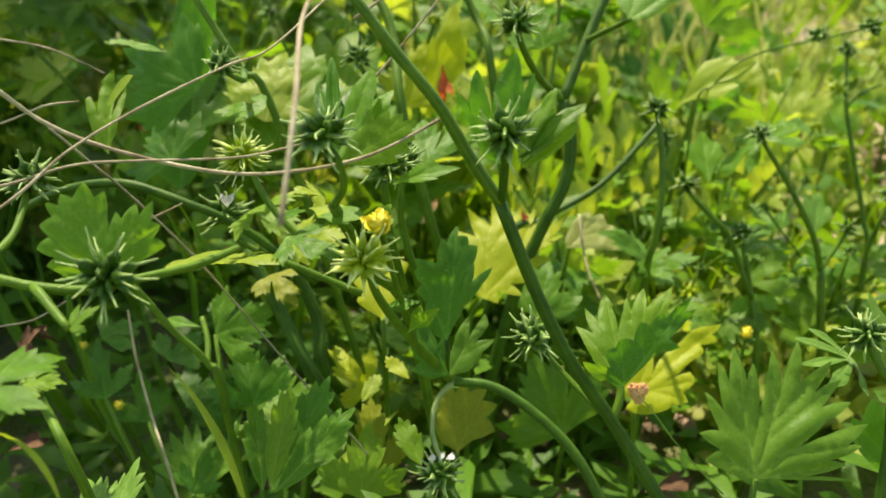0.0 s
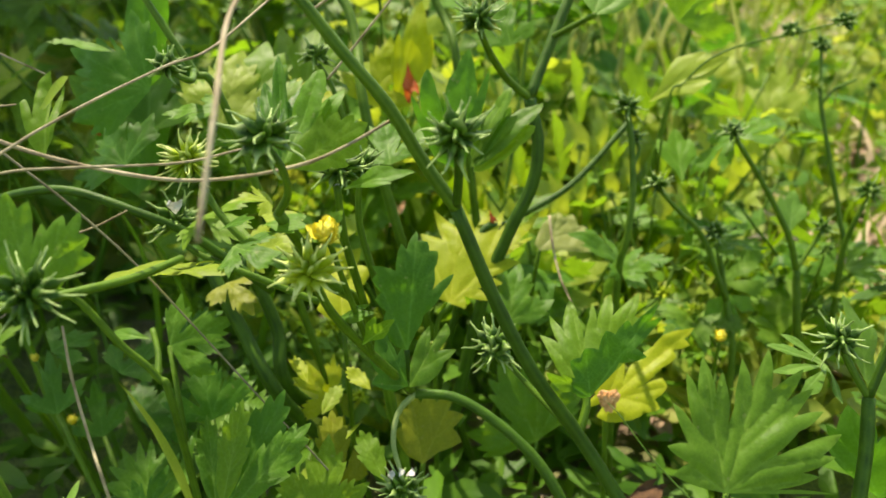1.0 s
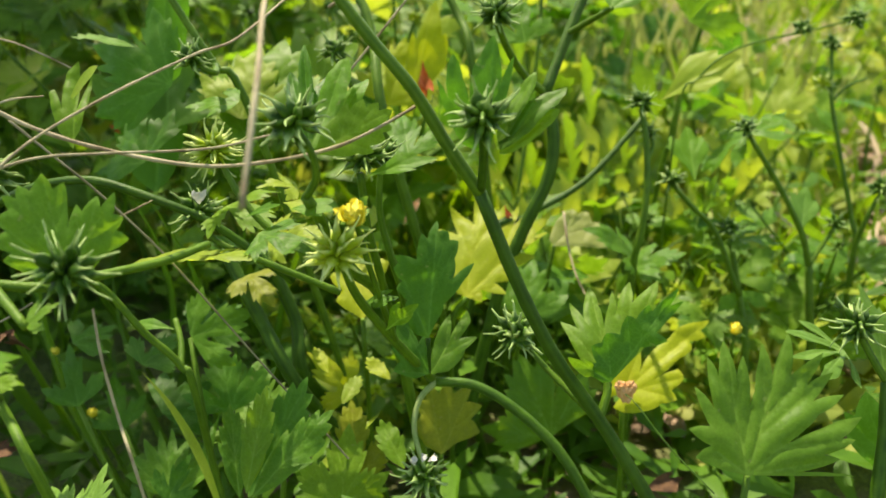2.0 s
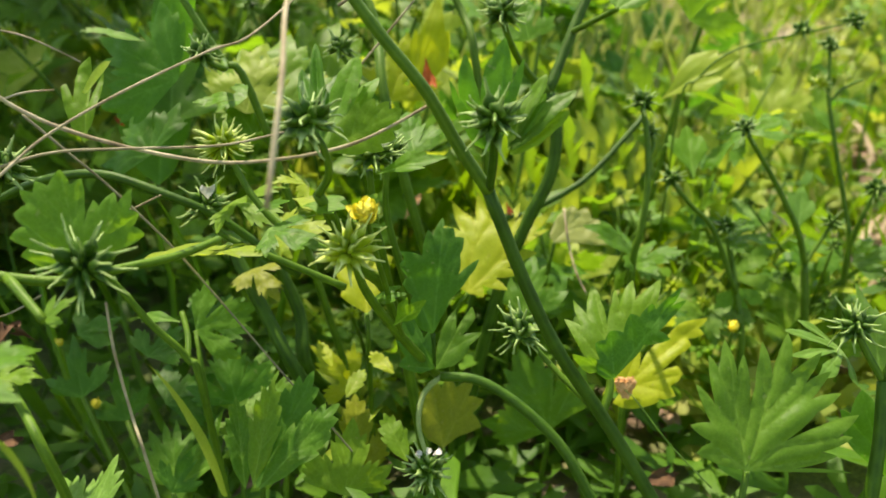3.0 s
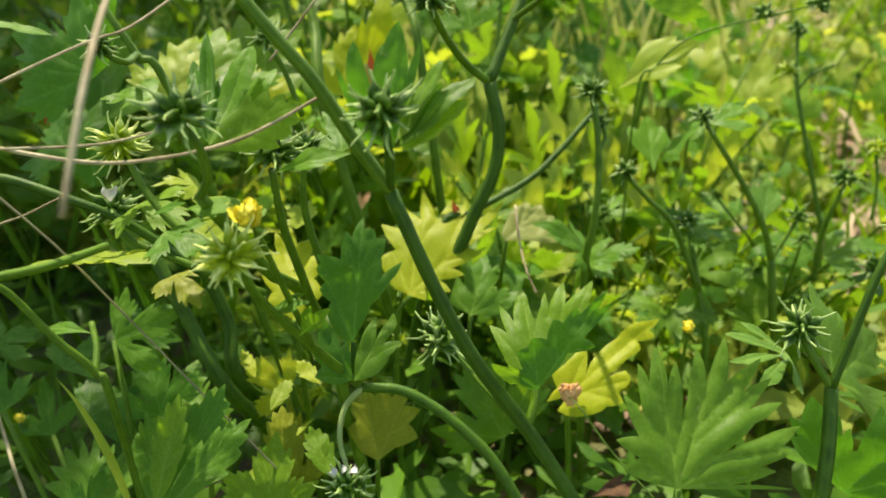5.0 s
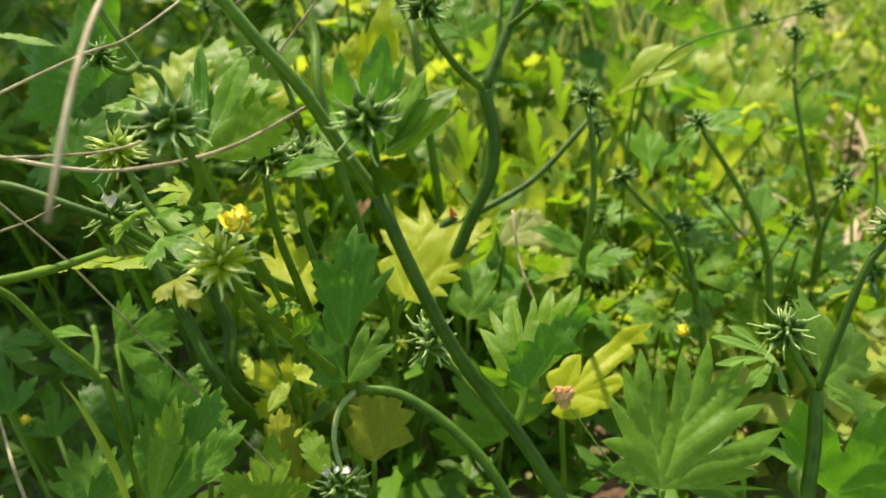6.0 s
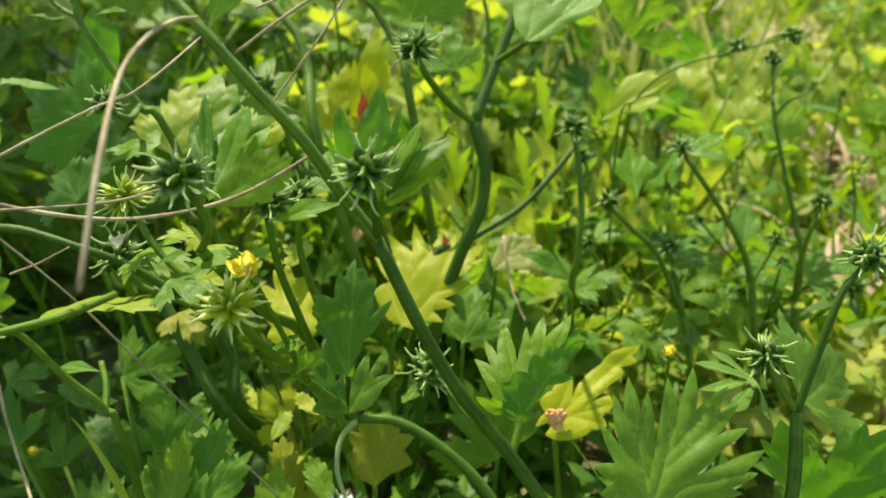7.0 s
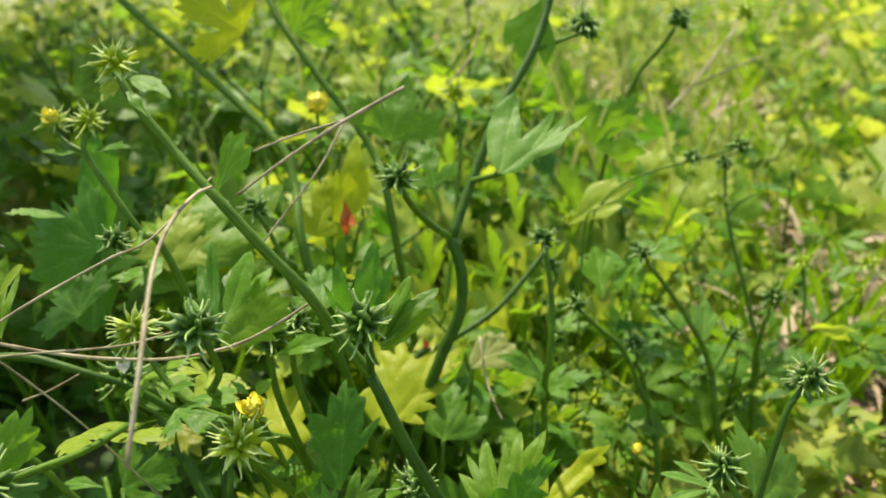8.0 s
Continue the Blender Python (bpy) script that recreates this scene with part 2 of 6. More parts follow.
def leaf_mesh(name, seed, material, fingers=((0, 1.0),), width=0.11, belly=0.68, web=0.14, columns=120, rings=14, cuts=(), point=0.68,
              cup=0.10, curl=0.16, wave=0.06, fold=0.09, swirl=0.10, jitter=1.0, neck=0.42, relief=0.008):
    """A lobed leaf in one sheet: base at the origin, longest tip near (0, 1, 0), upper face to +z.
    fingers: (angle, length) of each tooth; cuts: (angle, depth, half width) of the deep notches between lobes."""
    rng = random.Random(seed)
    lobes = [(radians(a + rng.uniform(-3, 3) * jitter), l * (1 + rng.uniform(-0.07, 0.07) * jitter), width * rng.uniform(1 - 0.15 * jitter, 1 + 0.15 * jitter)) for a, l in fingers]
    along = np.linspace(1.0, 0.12, 60)

    def margin(u, w):
        rise = 0.16 + 0.84 * np.clip(u / belly, 0, 1) ** 0.9
        return w * np.where(u < belly, rise, np.clip((1 - u) / (1 - belly), 0, 1) ** point)

    tables = []
    for a, l, w in lobes:
        m = margin(along, w)
        d, r = np.arctan2(m, along), np.hypot(m, along) * l
        top = int(np.argmax(d))
        tables.append((d[:top + 1], r[:top + 1], d[top]))
    low = min(a - t[2] for (a, _, _), t in zip(lobes, tables))
    high = max(a + t[2] for (a, _, _), t in zip(lobes, tables))
    notches = [(radians(c + rng.uniform(-1, 1)), depth * rng.uniform(0.85, 1.15), radians(half)) for c, depth, half in cuts]
    angles = list(np.linspace(low, high, columns)) + [a + e for a, _, _ in lobes for e in ((-0.034, -0.013, 0.0, 0.013, 0.034) if columns > 60 else (0.0,))]
    angles += [c + h * e for c, _, h in notches for e in ((-0.7, -0.4, -0.2, -0.08, 0.0, 0.08, 0.2, 0.4, 0.7) if columns > 60 else (-0.5, 0.0, 0.5))]
    angles = np.array(sorted(angles))
    reach = np.full(len(angles), web)
    for (a, _, _), (d, r, most) in zip(lobes, tables):
        off = np.abs(angles - a)
        reach = np.maximum(reach, np.where(off <= most, np.interp(off, d, r), 0.0))
    for c, depth, half in notches:
        off = np.abs(angles - c) / half
        reach = np.where(off < 1, np.minimum(reach, depth + (1.05 - depth) * np.clip(off, 0, 1) ** 0.75), reach)
    groups = [[0]]
    for k in range(1, len(fingers)):
        p, q = fingers[k - 1][0], fingers[k][0]
        if q - p > 21 or any(p < c < q for c, _, _ in cuts):
            groups.append([])
        groups[-1].append(k)
    axes = np.array([sum(lobes[k][0] for k in g) / len(g) for g in groups])
    phase, seed_v = rng.uniform(0, 6.28), Vector((seed * 3.1, seed * 1.7, 0))

    def spread_out(a, rho):
        axis = axes[np.argmin(np.abs(axes[:, None] - a[None, :]), axis=0)]
        o = np.minimum(1.0, rho / 0.6)
        o = neck + (1 - neck) * o * o * (3 - 2 * o)
        bend = axis + (a - axis) * o + swirl * np.sin(3 * a + phase) * rho * rho
        return np.sin(bend) * rho, np.cos(bend) * rho

    steps = np.array(rings if isinstance(rings, tuple) else [((k + 1) / rings) ** 0.85 for k in range(rings)])
    n = len(angles)
    a = np.tile(angles, len(steps))
    f = np.repeat(steps, n)
    rho = f * np.tile(reach, len(steps))
    px, py = spread_out(a, rho)
    mids = np.array([q[0] for q in lobes])
    off = np.min(np.abs(mids[:, None] - a[None, :]), axis=0)
    # veins: one from the base to the longest tooth of each lobe, the others branching from it
    tips = spread_out(mids, np.array([q[1] for q in lobes]))
    tips = np.stack(tips, 1)
    lines = []
    for g in groups:
        lead = max(g, key=lambda k: lobes[k][1])
        lines.append((np.zeros(2), tips[lead], 1.0))
        for k in g:
            if k != lead:
                apart = abs(lobes[k][0] - lobes[lead][0])
                lines.append((tips[lead] * max(0.12, 0.62 - 1.1 * apart), tips[k], 0.75))
    at = np.stack((px, py), 1)
    gap = np.full(len(at), 9.0)
    vein = np.zeros(len(at))
    for p, q, strong in lines:
        d = q - p
        u = np.clip(((at - p) @ d) / (d @ d), 0, 1)
        dist = np.linalg.norm(at - (p + u[:, None] * d), axis=1)
        gap = np.minimum(gap, dist)
        vein = np.maximum(vein, strong * np.clip(1.25 - dist / (0.016 * (1.15 - 0.6 * u)), 0, 1) * (1 - 0.45 * u))
    near_tip = np.min(np.linalg.norm(at[:, None, :] - tips[None, :, :], axis=2), axis=1)
    vein = np.maximum(vein, 0.75 * np.exp(-(near_tip / 0.03) ** 2))
    vein = np.maximum(vein, np.where(f > 0.995, 0.3, 0.0))
    z = fold * off * rho * np.maximum(0.0, rho - 0.25) + cup * np.abs(px) - curl * rho * rho + relief * np.minimum(1.0, gap / 0.05) * np.minimum(1.0, (1.04 - f) * 5)
    rough = [(noise.noise(Vector((x * 3.1, y * 3.1, 0)) + seed_v) * (0.25 + r) + 0.35 * noise.noise(Vector((x * 9, y * 9, 5)) + seed_v) * r) for x, y, r in zip(px, py, rho)]
    z = z + wave * np.array(rough)
    verts = [(0.0, 0.0, 0.0)] + np.stack((px, py, z), 1).tolist()
    faces = [(0, 2 + k, 1 + k) for k in range(n - 1)]
    for r in range(len(steps) - 1):
        for k in range(n - 1):
            p = 1 + r * n + k
            faces.append((p, p + 1, p + 1 + n, p + n))
    return mesh_of(name, verts, faces, material, [0.8, *vein])


def toothed_mesh(name, seed, material, outline, cup=0.10, curl=0.14, wave=0.07, relief=0.014, cell=0.045):
    """A toothed leaf in one sheet: base at the origin, main tip near (0, 1, 0), upper face to +z.
    outline: (angle, length) of the teeth and of the notches between them, from one side of the base to the other."""
    rng = random.Random(seed)
    corners = [np.zeros(2)] + [np.array((math.sin(radians(a)), math.cos(radians(a)))) * l for a, l in outline]
    rim = []
    for k, p in enumerate(corners):
        q = corners[(k + 1) % len(corners)]
        d = q - p
        size = float(np.hypot(*d))
        n = max(1, round(size / cell))
        out = np.array((-d[1], d[0])) / (size + 1e-9) * min(0.075 * size, 0.013)
        for i in range(n):
            s = i / n
            rim.append(p + d * s + out * (4 * s * (1 - s) if k and k < len(corners) - 1 else 0.0))
    rim = np.array(rim)
    nxt = np.roll(rim, -1, axis=0)

    def inside(pts):
        x, y = pts[:, :1], pts[:, 1:]
        cross = ((rim[:, 1] > y) != (nxt[:, 1] > y)) & (x < (nxt[:, 0] - rim[:, 0]) * (y - rim[:, 1]) / (nxt[:, 1] - rim[:, 1] + 1e-12) + rim[:, 0])
        return cross.sum(axis=1) % 2 == 1

    def rim_gap(pts):
        d = nxt - rim
        u = np.clip(((pts[:, None, :] - rim) * d).sum(2) / ((d * d).sum(1) + 1e-12), 0, 1)
        return np.linalg.norm(pts[:, None, :] - (rim + u[..., None] * d), axis=2).min(axis=1)

    teeth = [c for c, (a0, l0), (a, l), (a1, l1) in zip(corners[2:], outline, outline[1:], outline[2:]) if l >= max(l0, l1)]
    teeth.sort(key=lambda c: -float(np.hypot(*c)))
    leads, lines = [], []
    for c in teeth:
        near = min(leads, key=lambda q: float(np.hypot(*(q - c))), default=None)
        turn = 9.0 if near is None else abs(math.atan2(c[0], c[1]) - math.atan2(near[0], near[1]))
        if turn > 0.42:
            leads.append(c)
            lines.append((np.zeros(2), c, 1.0))
        else:
            lines.append((near * max(0.15, 0.55 - 0.7 * turn), c, 0.7))
    pts = []
    for p, q, strong in lines:
        d = q - p
        size = float(np.hypot(*d))
        side = np.array((-d[1], d[0])) / size * 0.013
        for i in range(1, max(2, int(size / cell))):
            c = p + d * i / max(2, int(size / cell))
            pts += [c] if cell > 0.08 else [c - side, c, c + side]
    lo, hi = rim.min(axis=0), rim.max(axis=0)
    for j in range(int((hi[1] - lo[1]) / cell) + 1):
        for i in range(int((hi[0] - lo[0]) / cell) + 1):
            pts.append(np.array((lo[0] + (i + 0.5 * (j % 2)) * cell + rng.uniform(-.2, .2) * cell, lo[1] + j * cell + rng.uniform(-.2, .2) * cell)))
    pts = np.array(pts)
    pts = pts[inside(pts)]
    pts = pts[rim_gap(pts) > 0.3 * cell]
    n = len(rim)
    flat, _, faces = geometry.delaunay_2d_cdt([Vector(v) for v in np.concatenate((rim, pts)).tolist()], [(k, (k + 1) % n) for k in range(n)], [], 1, 1e-6)[:3]
    at = np.array([tuple(v) for v in flat])
    rho = np.hypot(at[:, 0], at[:, 1])
    gap, vein = np.full(len(at), 9.0), np.zeros(len(at))
    for p, q, strong in lines:
        d = q - p
        u = np.clip(((at - p) @ d) / (d @ d), 0, 1)
        dist = np.linalg.norm(at - (p + u[:, None] * d), axis=1)
        gap = np.minimum(gap, dist)
        vein = np.maximum(vein, strong * np.clip(1.15 - dist / (0.013 * (1.2 - 0.5 * u)), 0, 1) * (1 - 0.4 * u))
    edge = np.exp(-(rim_gap(at) / 0.006) ** 2)
    vein = np.maximum(vein, 0.34 * edge)
    tips = np.array([tuple(c) for c in teeth])
    vein = np.maximum(vein, 0.7 * np.exp(-(np.min(np.linalg.norm(at[:, None, :] - tips, axis=2), axis=1) / 0.025) ** 2))
    shift = Vector((seed * 3.1, seed * 1.7, 0))
    rough = [noise.noise(Vector((x * 2.6, y * 2.6, 0)) + shift) * (0.25 + r) + 0.3 * noise.noise(Vector((x * 8, y * 8, 5)) + shift) * r for x, y, r in zip(at[:, 0], at[:, 1], rho)]
    z = cup * np.abs(at[:, 0]) - curl * rho * rho + relief * np.minimum(1.0, gap / 0.06) * (1 - edge) + wave * np.array(rough)
    return mesh_of(name, np.column_stack((at, z)).tolist(), [tuple(f) for f in faces], material, vein)


def lobed_outline(seed, spread=58, width=27, cut=0.36, side=0.82, teeth=2):
    """Teeth and notches of a three-lobed leaf with a wedge-shaped base."""
    rng = random.Random(seed * 13 + 5)
    line = []
    for axis, l in ((-spread, side), (0, 1.0), (spread, side)):
        axis, l, w = axis + rng.uniform(-4, 4), l * rng.uniform(0.93, 1.07), width * rng.uniform(0.88, 1.1)
        ups = [(w, cut * rng.uniform(0.85, 1.15))]
        for k in range(teeth):
            f = (k + 1) / (teeth + 1)
            tip = l * (0.60 + 0.34 * f ** 0.8) * rng.uniform(0.95, 1.05)
            ups += [(w * (1 - 0.86 * f + 0.12), tip), (w * (1 - 0.86 * f - 0.06), tip * rng.uniform(0.86, 0.92))]
        line += [(axis - a, r) for a, r in ups] + [(axis + rng.uniform(-2, 2), l)] + [(axis + a, r * rng.uniform(0.96, 1.04)) for a, r in reversed(ups)]
    line.sort(key=lambda q: q[0])
    return [(a, r) for a, r in line if -128 < a < 128]


LEAVES = {}


# the teeth and notches of the leaves seen from near: (angle, length)
OUTLINES = {
    "olive": ((-66, 0.25), (-46, 0.59), (-32, 0.6), (-31, 0.89), (-20, 0.77), (-14, 0.98), (-6, 0.84), (0, 1), (8, 0.87), (20, 1.05), (22, 0.81), (36, 0.89), (36, 0.65), (57, 0.62), (49, 0.28)),
    "lit": ((-50, 0.13), (-47, 0.31), (-30, 0.35), (-29, 0.55), (-17, 0.57), (-19, 0.84), (-10, 0.72), (-8, 0.96), (-4, 0.83), (0, 1.01), (4, 0.81), (15, 0.86), (15, 0.67), (28, 0.64), (26, 0.44), (50, 0.34), (42, 0.14)),
    "lance": ((-45, 0.08), (-19, 0.32), (-13, 0.5), (-9, 0.7), (-5, 0.86), (0, 1), (5, 0.87), (9, 0.69), (13, 0.5), (18, 0.3), (45, 0.08)),
    "wedge": ((-30, 0.2), (-20, 0.46), (-18, 0.64), (-14, 0.6), (-12, 0.8), (-8, 0.76), (-6, 0.92), (-3, 0.87), (0, 1), (3, 0.88), (7, 0.9), (8, 0.77), (12, 0.77), (14, 0.58), (19, 0.6), (20, 0.42), (28, 0.2)),
    "roof": ((-64, 0.15), (-17, 0.61), (0, 1.01), (9, 0.94), (15, 1.1), (29, 0.99), (35, 1.09), (51, 1.01), (66, 1.08), (66, 0.51)),
    "silver": ((-79, 0.21), (-60, 0.59), (-48, 0.86), (-37, 1.05), (-17, 0.44), (-9, 0.96), (-1, 0.65), (-1, 1.03), (7, 0.76), (8, 1.11), (14, 0.79), (24, 0.64), (22, 0.4), (46, 0.17)),
    "backlit": ((-34, 0.2), (-22, 0.52), (-14, 0.52), (-11, 0.8), (-5, 0.72), (0, 1.01), (5, 0.82), (13, 1.03), (16, 0.79), (24, 0.88), (25, 0.61), (42, 0.54), (40, 0.33), (57, 0.16)),
    "sprout": ((-38, 0.22), (-23, 0.68), (-18, 0.71), (-16, 0.44), (-8, 0.88), (0, 1.01), (2, 0.42), (9, 0.89), (15, 0.33), (11, 0.14)),
    "strip": ((-54, 0.13), (-21, 0.44), (-9, 0.78), (-5, 0.89), (0, 1), (5, 0.88), (13, 0.86), (19, 0.55), (44, 0.17)),
    "panel": ((-59, 0.17), (-42, 0.43), (-33, 0.63), (-26, 0.71), (-24, 0.82), (-17, 0.82), (-7, 0.95), (0, 1), (6, 0.91), (13, 0.88), (16, 0.71), (23, 0.62), (28, 0.38), (44, 0.14)),
    "low_fan": ((-71, 0.25), (-60, 0.73), (-44, 0.57), (-42, 0.86), (-30, 0.64), (-24, 0.98), (-15, 0.68), (-10, 1.01), (-4, 0.69), (0, 1.02), (9, 0.67), (19, 0.91), (26, 0.6), (31, 0.86), (44, 0.57), (31, 1.35), (55, 0.72), (63, 0.81), (81, 0.3)),
    "terminal": ((-77, 0.1), (-48, 0.29), (-33, 0.37), (-37, 0.5), (-29, 0.53), (-31, 0.66), (-26, 0.69), (-27, 0.76), (-13, 0.67), (-8, 0.89), (-5, 0.84), (0, 1), (1, 0.91), (6, 0.92), (8, 0.85), (13, 0.86), (14, 0.71), (18, 0.55), (27, 0.75), (27, 0.58), (20, 0.32), (22, 0.17)),
    "side_l": ((-84, 0.22), (-59, 0.54), (-40, 0.48), (-29, 0.7), (-16, 0.75), (0, 1), (4, 0.72), (6, 0.48), (18, 0.57), (18, 0.25)),
    "side_r": ((-28, 0.24), (-20, 0.6), (-12, 0.88), (-2, 0.58), (0, 1), (8, 0.89), (9, 0.6), (23, 0.8), (27, 0.56), (34, 0.48), (52, 0.23)),
    "sun": ((-87, 0.14), (-60, 0.43), (-39, 0.45), (-43, 0.75), (-28, 0.63), (-31, 0.94), (-16, 0.73), (-17, 1.04), (-5, 0.75), (-2, 1.02), (3, 0.79), (5, 1.06), (9, 0.81), (12, 1.11), (17, 0.81), (20, 1.21), (24, 0.81), (27, 0.96), (26, 0.61), (38, 0.7), (34, 0.41), (48, 0.48), (37, 0.27), (66, 0.34), (38, 0.14), (90, 0.14)),
    "fold_back": ((-49, 0.3), (-28, 0.75), (-21, 0.57), (-15, 0.89), (-11, 0.65), (-5, 0.87), (0, 1), (3, 0.79), (5, 0.51), (11, 0.8), (13, 0.95), (17, 0.68), (18, 0.92), (22, 1.08), (26, 0.84), (35, 1.15), (39, 0.89), (46, 0.88), (54, 0.44)),
    "fold_front": ((-127, 0.1), (-87, 0.45), (-63, 0.27), (-53, 0.47), (-38, 0.47), (-30, 0.57), (-15, 0.56), (-12, 0.8), (-4, 0.8), (0, 1.01), (4, 0.96), (9, 1.35), (11, 1.09), (15, 1.25), (15, 0.8), (26, 0.82), (13, 0.54), (16, 0.27)),
    "low_yellow": ((-149, 0.22), (-91, 0.14), (-76, 0.3), (-47, 0.34), (-37, 0.46), (-21, 0.54), (-3, 0.29), (-10, 0.58), (-5, 0.84), (-3, 1.06), (4, 1.33), (5, 1.16), (10, 1.15), (6, 0.97), (12, 0.93), (13, 0.74), (23, 0.37), (21, 0.67), (31, 0.68), (42, 0.52), (53, 0.57), (62, 0.42), (78, 0.35), (126, 0.22), (172, 0.18)),
    "great": ((-100, 0.09), (-93, 0.36), (-72, 0.3), (-73, 0.48), (-57, 0.39), (-49, 0.66), (-45, 0.47), (-36, 0.81), (-34, 0.66), (-27, 0.9), (-24, 0.63), (-19, 0.79), (-14, 0.52), (-19, 0.21), (-11, 0.56), (-9, 0.91), (-1, 0.7), (0, 1.02), (8, 0.76), (15, 1.01), (17, 0.76), (23, 0.96), (24, 0.69), (32, 0.89), (31, 0.65), (30, 0.22), (38, 0.61), (43, 0.88), (48, 0.67), (51, 0.76), (54, 0.51), (59, 0.62), (65, 0.33), (69, 0.71)),
    "fingers_dark": ((-71, 0.22), (-47, 0.5), (-38, 0.76), (-40, 0.55), (-30, 0.78), (-23, 0.88), (-22, 0.67), (-25, 0.41), (-14, 0.71), (-7, 0.83), (0, 1), (5, 0.78), (8, 0.59), (12, 0.86), (15, 0.52), (14, 0.29)),
    "round": ((-85, 0.21), (-62, 0.57), (-51, 0.53), (-51, 0.72), (-38, 0.69), (-36, 0.83), (-26, 0.81), (-24, 0.96), (-18, 0.86), (-14, 0.96), (-9, 0.87), (0, 1), (4, 0.83), (11, 0.89), (13, 0.66), (14, 0.43), (20, 0.69), (26, 0.63), (33, 0.81), (39, 0.72), (42, 0.91), (49, 0.73), (56, 0.76), (59, 0.63), (71, 0.67), (72, 0.4), (96, 0.18)),
}


def leaf_kind(kind, material, seed):
    key = (kind, material.name, seed)
    if key not in LEAVES:
        if kind in ("narrow", "oval", "fingered"):
            args = {"narrow": dict(fingers=((-11, 0.74), (0, 1.0), (11, 0.78)), width=0.11, columns=50),
                    "oval": dict(fingers=((-15, 0.84), (0, 1.0), (15, 0.82)), width=0.16, columns=50),
                    "fingered": dict(fingers=((-62, 0.7), (-30, 0.92), (0, 1.0), (30, 0.94), (60, 0.78)), width=0.115)}[kind]
            LEAVES[key] = leaf_mesh("leaf", seed, material, **args)
        elif kind in OUTLINES:
            LEAVES[key] = toothed_mesh("leaf", seed, material, OUTLINES[kind], relief=0.03 if kind == "great" else 0.016, curl=0.04, cup=0.06, wave=0.08)
        else:
            args = {"broad": dict(spread=56, width=29, cut=0.42, side=0.86), "deep": dict(spread=54, width=24, cut=0.26, side=0.72),
                    "wide": dict(spread=50, width=26, cut=0.46, side=0.84), "lobed": dict(spread=48, width=21, cut=0.34, side=0.7, teeth=1)}[kind]
            LEAVES[key] = toothed_mesh("leaf", seed, material, lobed_outline(seed, **args), curl=0.22, wave=0.11, cell=0.09 if seed >= 200 else 0.055)
    return LEAVES[key]


def leaf_pose(base, tip, face):
    """Unit leaf from base to tip, its upper side towards the direction face."""
    base, tip, face = Vector(base), Vector(tip), Vector(face)
    y = tip - base
    size = y.length
    y.normalize()
    z = (face - y * face.dot(y)).normalized()
    x = y.cross(z)
    return Matrix.Translation(base) @ Matrix((x, y, z)).transposed().to_4x4() @ Matrix.Diagonal((size, size, size, 1))


TO_EYE = Vector((0.0, -0.9, 0.42))
ASIDE = Vector((0.15, -0.92, 0.25))
UP = Vector((0.0, -0.25, 1.0))


def leaf(plant, base, tip, kind="deep", face=TO_EYE, material=None, seed=1, label="", width=1.0, petiole=None):
    o = Vector(plant.location)
    m = leaf_pose(Vector(base) - o, Vector(tip) - o, face) @ Matrix.Diagonal((width, 1, 1, 1))
    ob = part("leaf", leaf_kind(kind, material or LEAF, seed), plant, m, label)
    if petiole:
        stem(plant, [*petiole, base], 0.0011, 0.0008, name="petiole")
    return ob


def achene_mesh(seed, material, beak=0.40, hook=0.10, fat=1.0, seg=8, skip=1):
    """One seed of the fruit head along +z: flat keeled body and a curved beak; the whole is 1 long."""
    rng = random.Random(seed)
    k = 1 - beak
    rows = [(0.08, 0.05, 0.05), (0.18, 0.12, 0.08), (0.32, 0.18, 0.10), (0.46, 0.165, 0.088), (k - 0.03, 0.10, 0.05), (k + 0.05, 0.046, 0.036),
            (k + beak * 0.35, 0.033, 0.029), (k + beak * 0.75, 0.028, 0.025), (k + beak * 0.95, 0.024, 0.021), (1.0, 0.012, 0.011)][skip - 1::skip]
    verts, faces = [], []
    for z, wx, wy in rows:
        s = max(0, z - k) / beak
        oy = hook * s ** 2 + 0.02 * rng.uniform(-1, 1) * s
        for i in range(seg):
            a = 2 * math.pi * i / seg
            keel = 1.15 if i in (0, 4) else 1.0
            verts.append((math.cos(a) * wx * fat * keel, math.sin(a) * wy * fat + oy, z))
    for j in range(len(rows) - 1):
        for i in range(seg):
            p, q = j * seg + i, j * seg + (i + 1) % seg
            faces.append((p, q, q + seg, p + seg))
    faces.append(tuple(range(seg))[::-1])
    faces.append(tuple(range((len(rows) - 1) * seg, len(rows) * seg)))
    return mesh_of("achene", verts, faces, material)


ACHENES = {m.name: [achene_mesh(s, m, 0.36 + 0.03 * s, 0.15 - 0.08 * s, f) for s, f in ((0, 0.95), (1, 1.2), (2, 0.85), (3, 1.05))] for m in (FRUIT,)}
ACHENES[FRUIT_YOUNG.name] = [achene_mesh(s, FRUIT_YOUNG, 0.30 + 0.03 * s, 0.10 - 0.05 * s, 0.72) for s in range(4)]
SLENDER = {m.name: [achene_mesh(s, m, 0.46, h, 0.75) for s, h in ((4, 0.04), (5, -0.03), (6, 0.07))] for m in (FRUIT, FRUIT_YOUNG)}


def core_mesh(material):
    bm = bmesh.new()
    bmesh.ops.create_icosphere(bm, subdivisions=2, radius=0.2)
    for v in bm.verts:
        v.co *= 1 + 0.12 * noise.noise(v.co * 14)
    me = bpy.data.meshes.new("fruit_head")
    bm.to_mesh(me)
    bm.free()
    me.materials.append(material)
    return me


CORES = {m.name: core_mesh(m) for m in (FRUIT, FRUIT_YOUNG)}


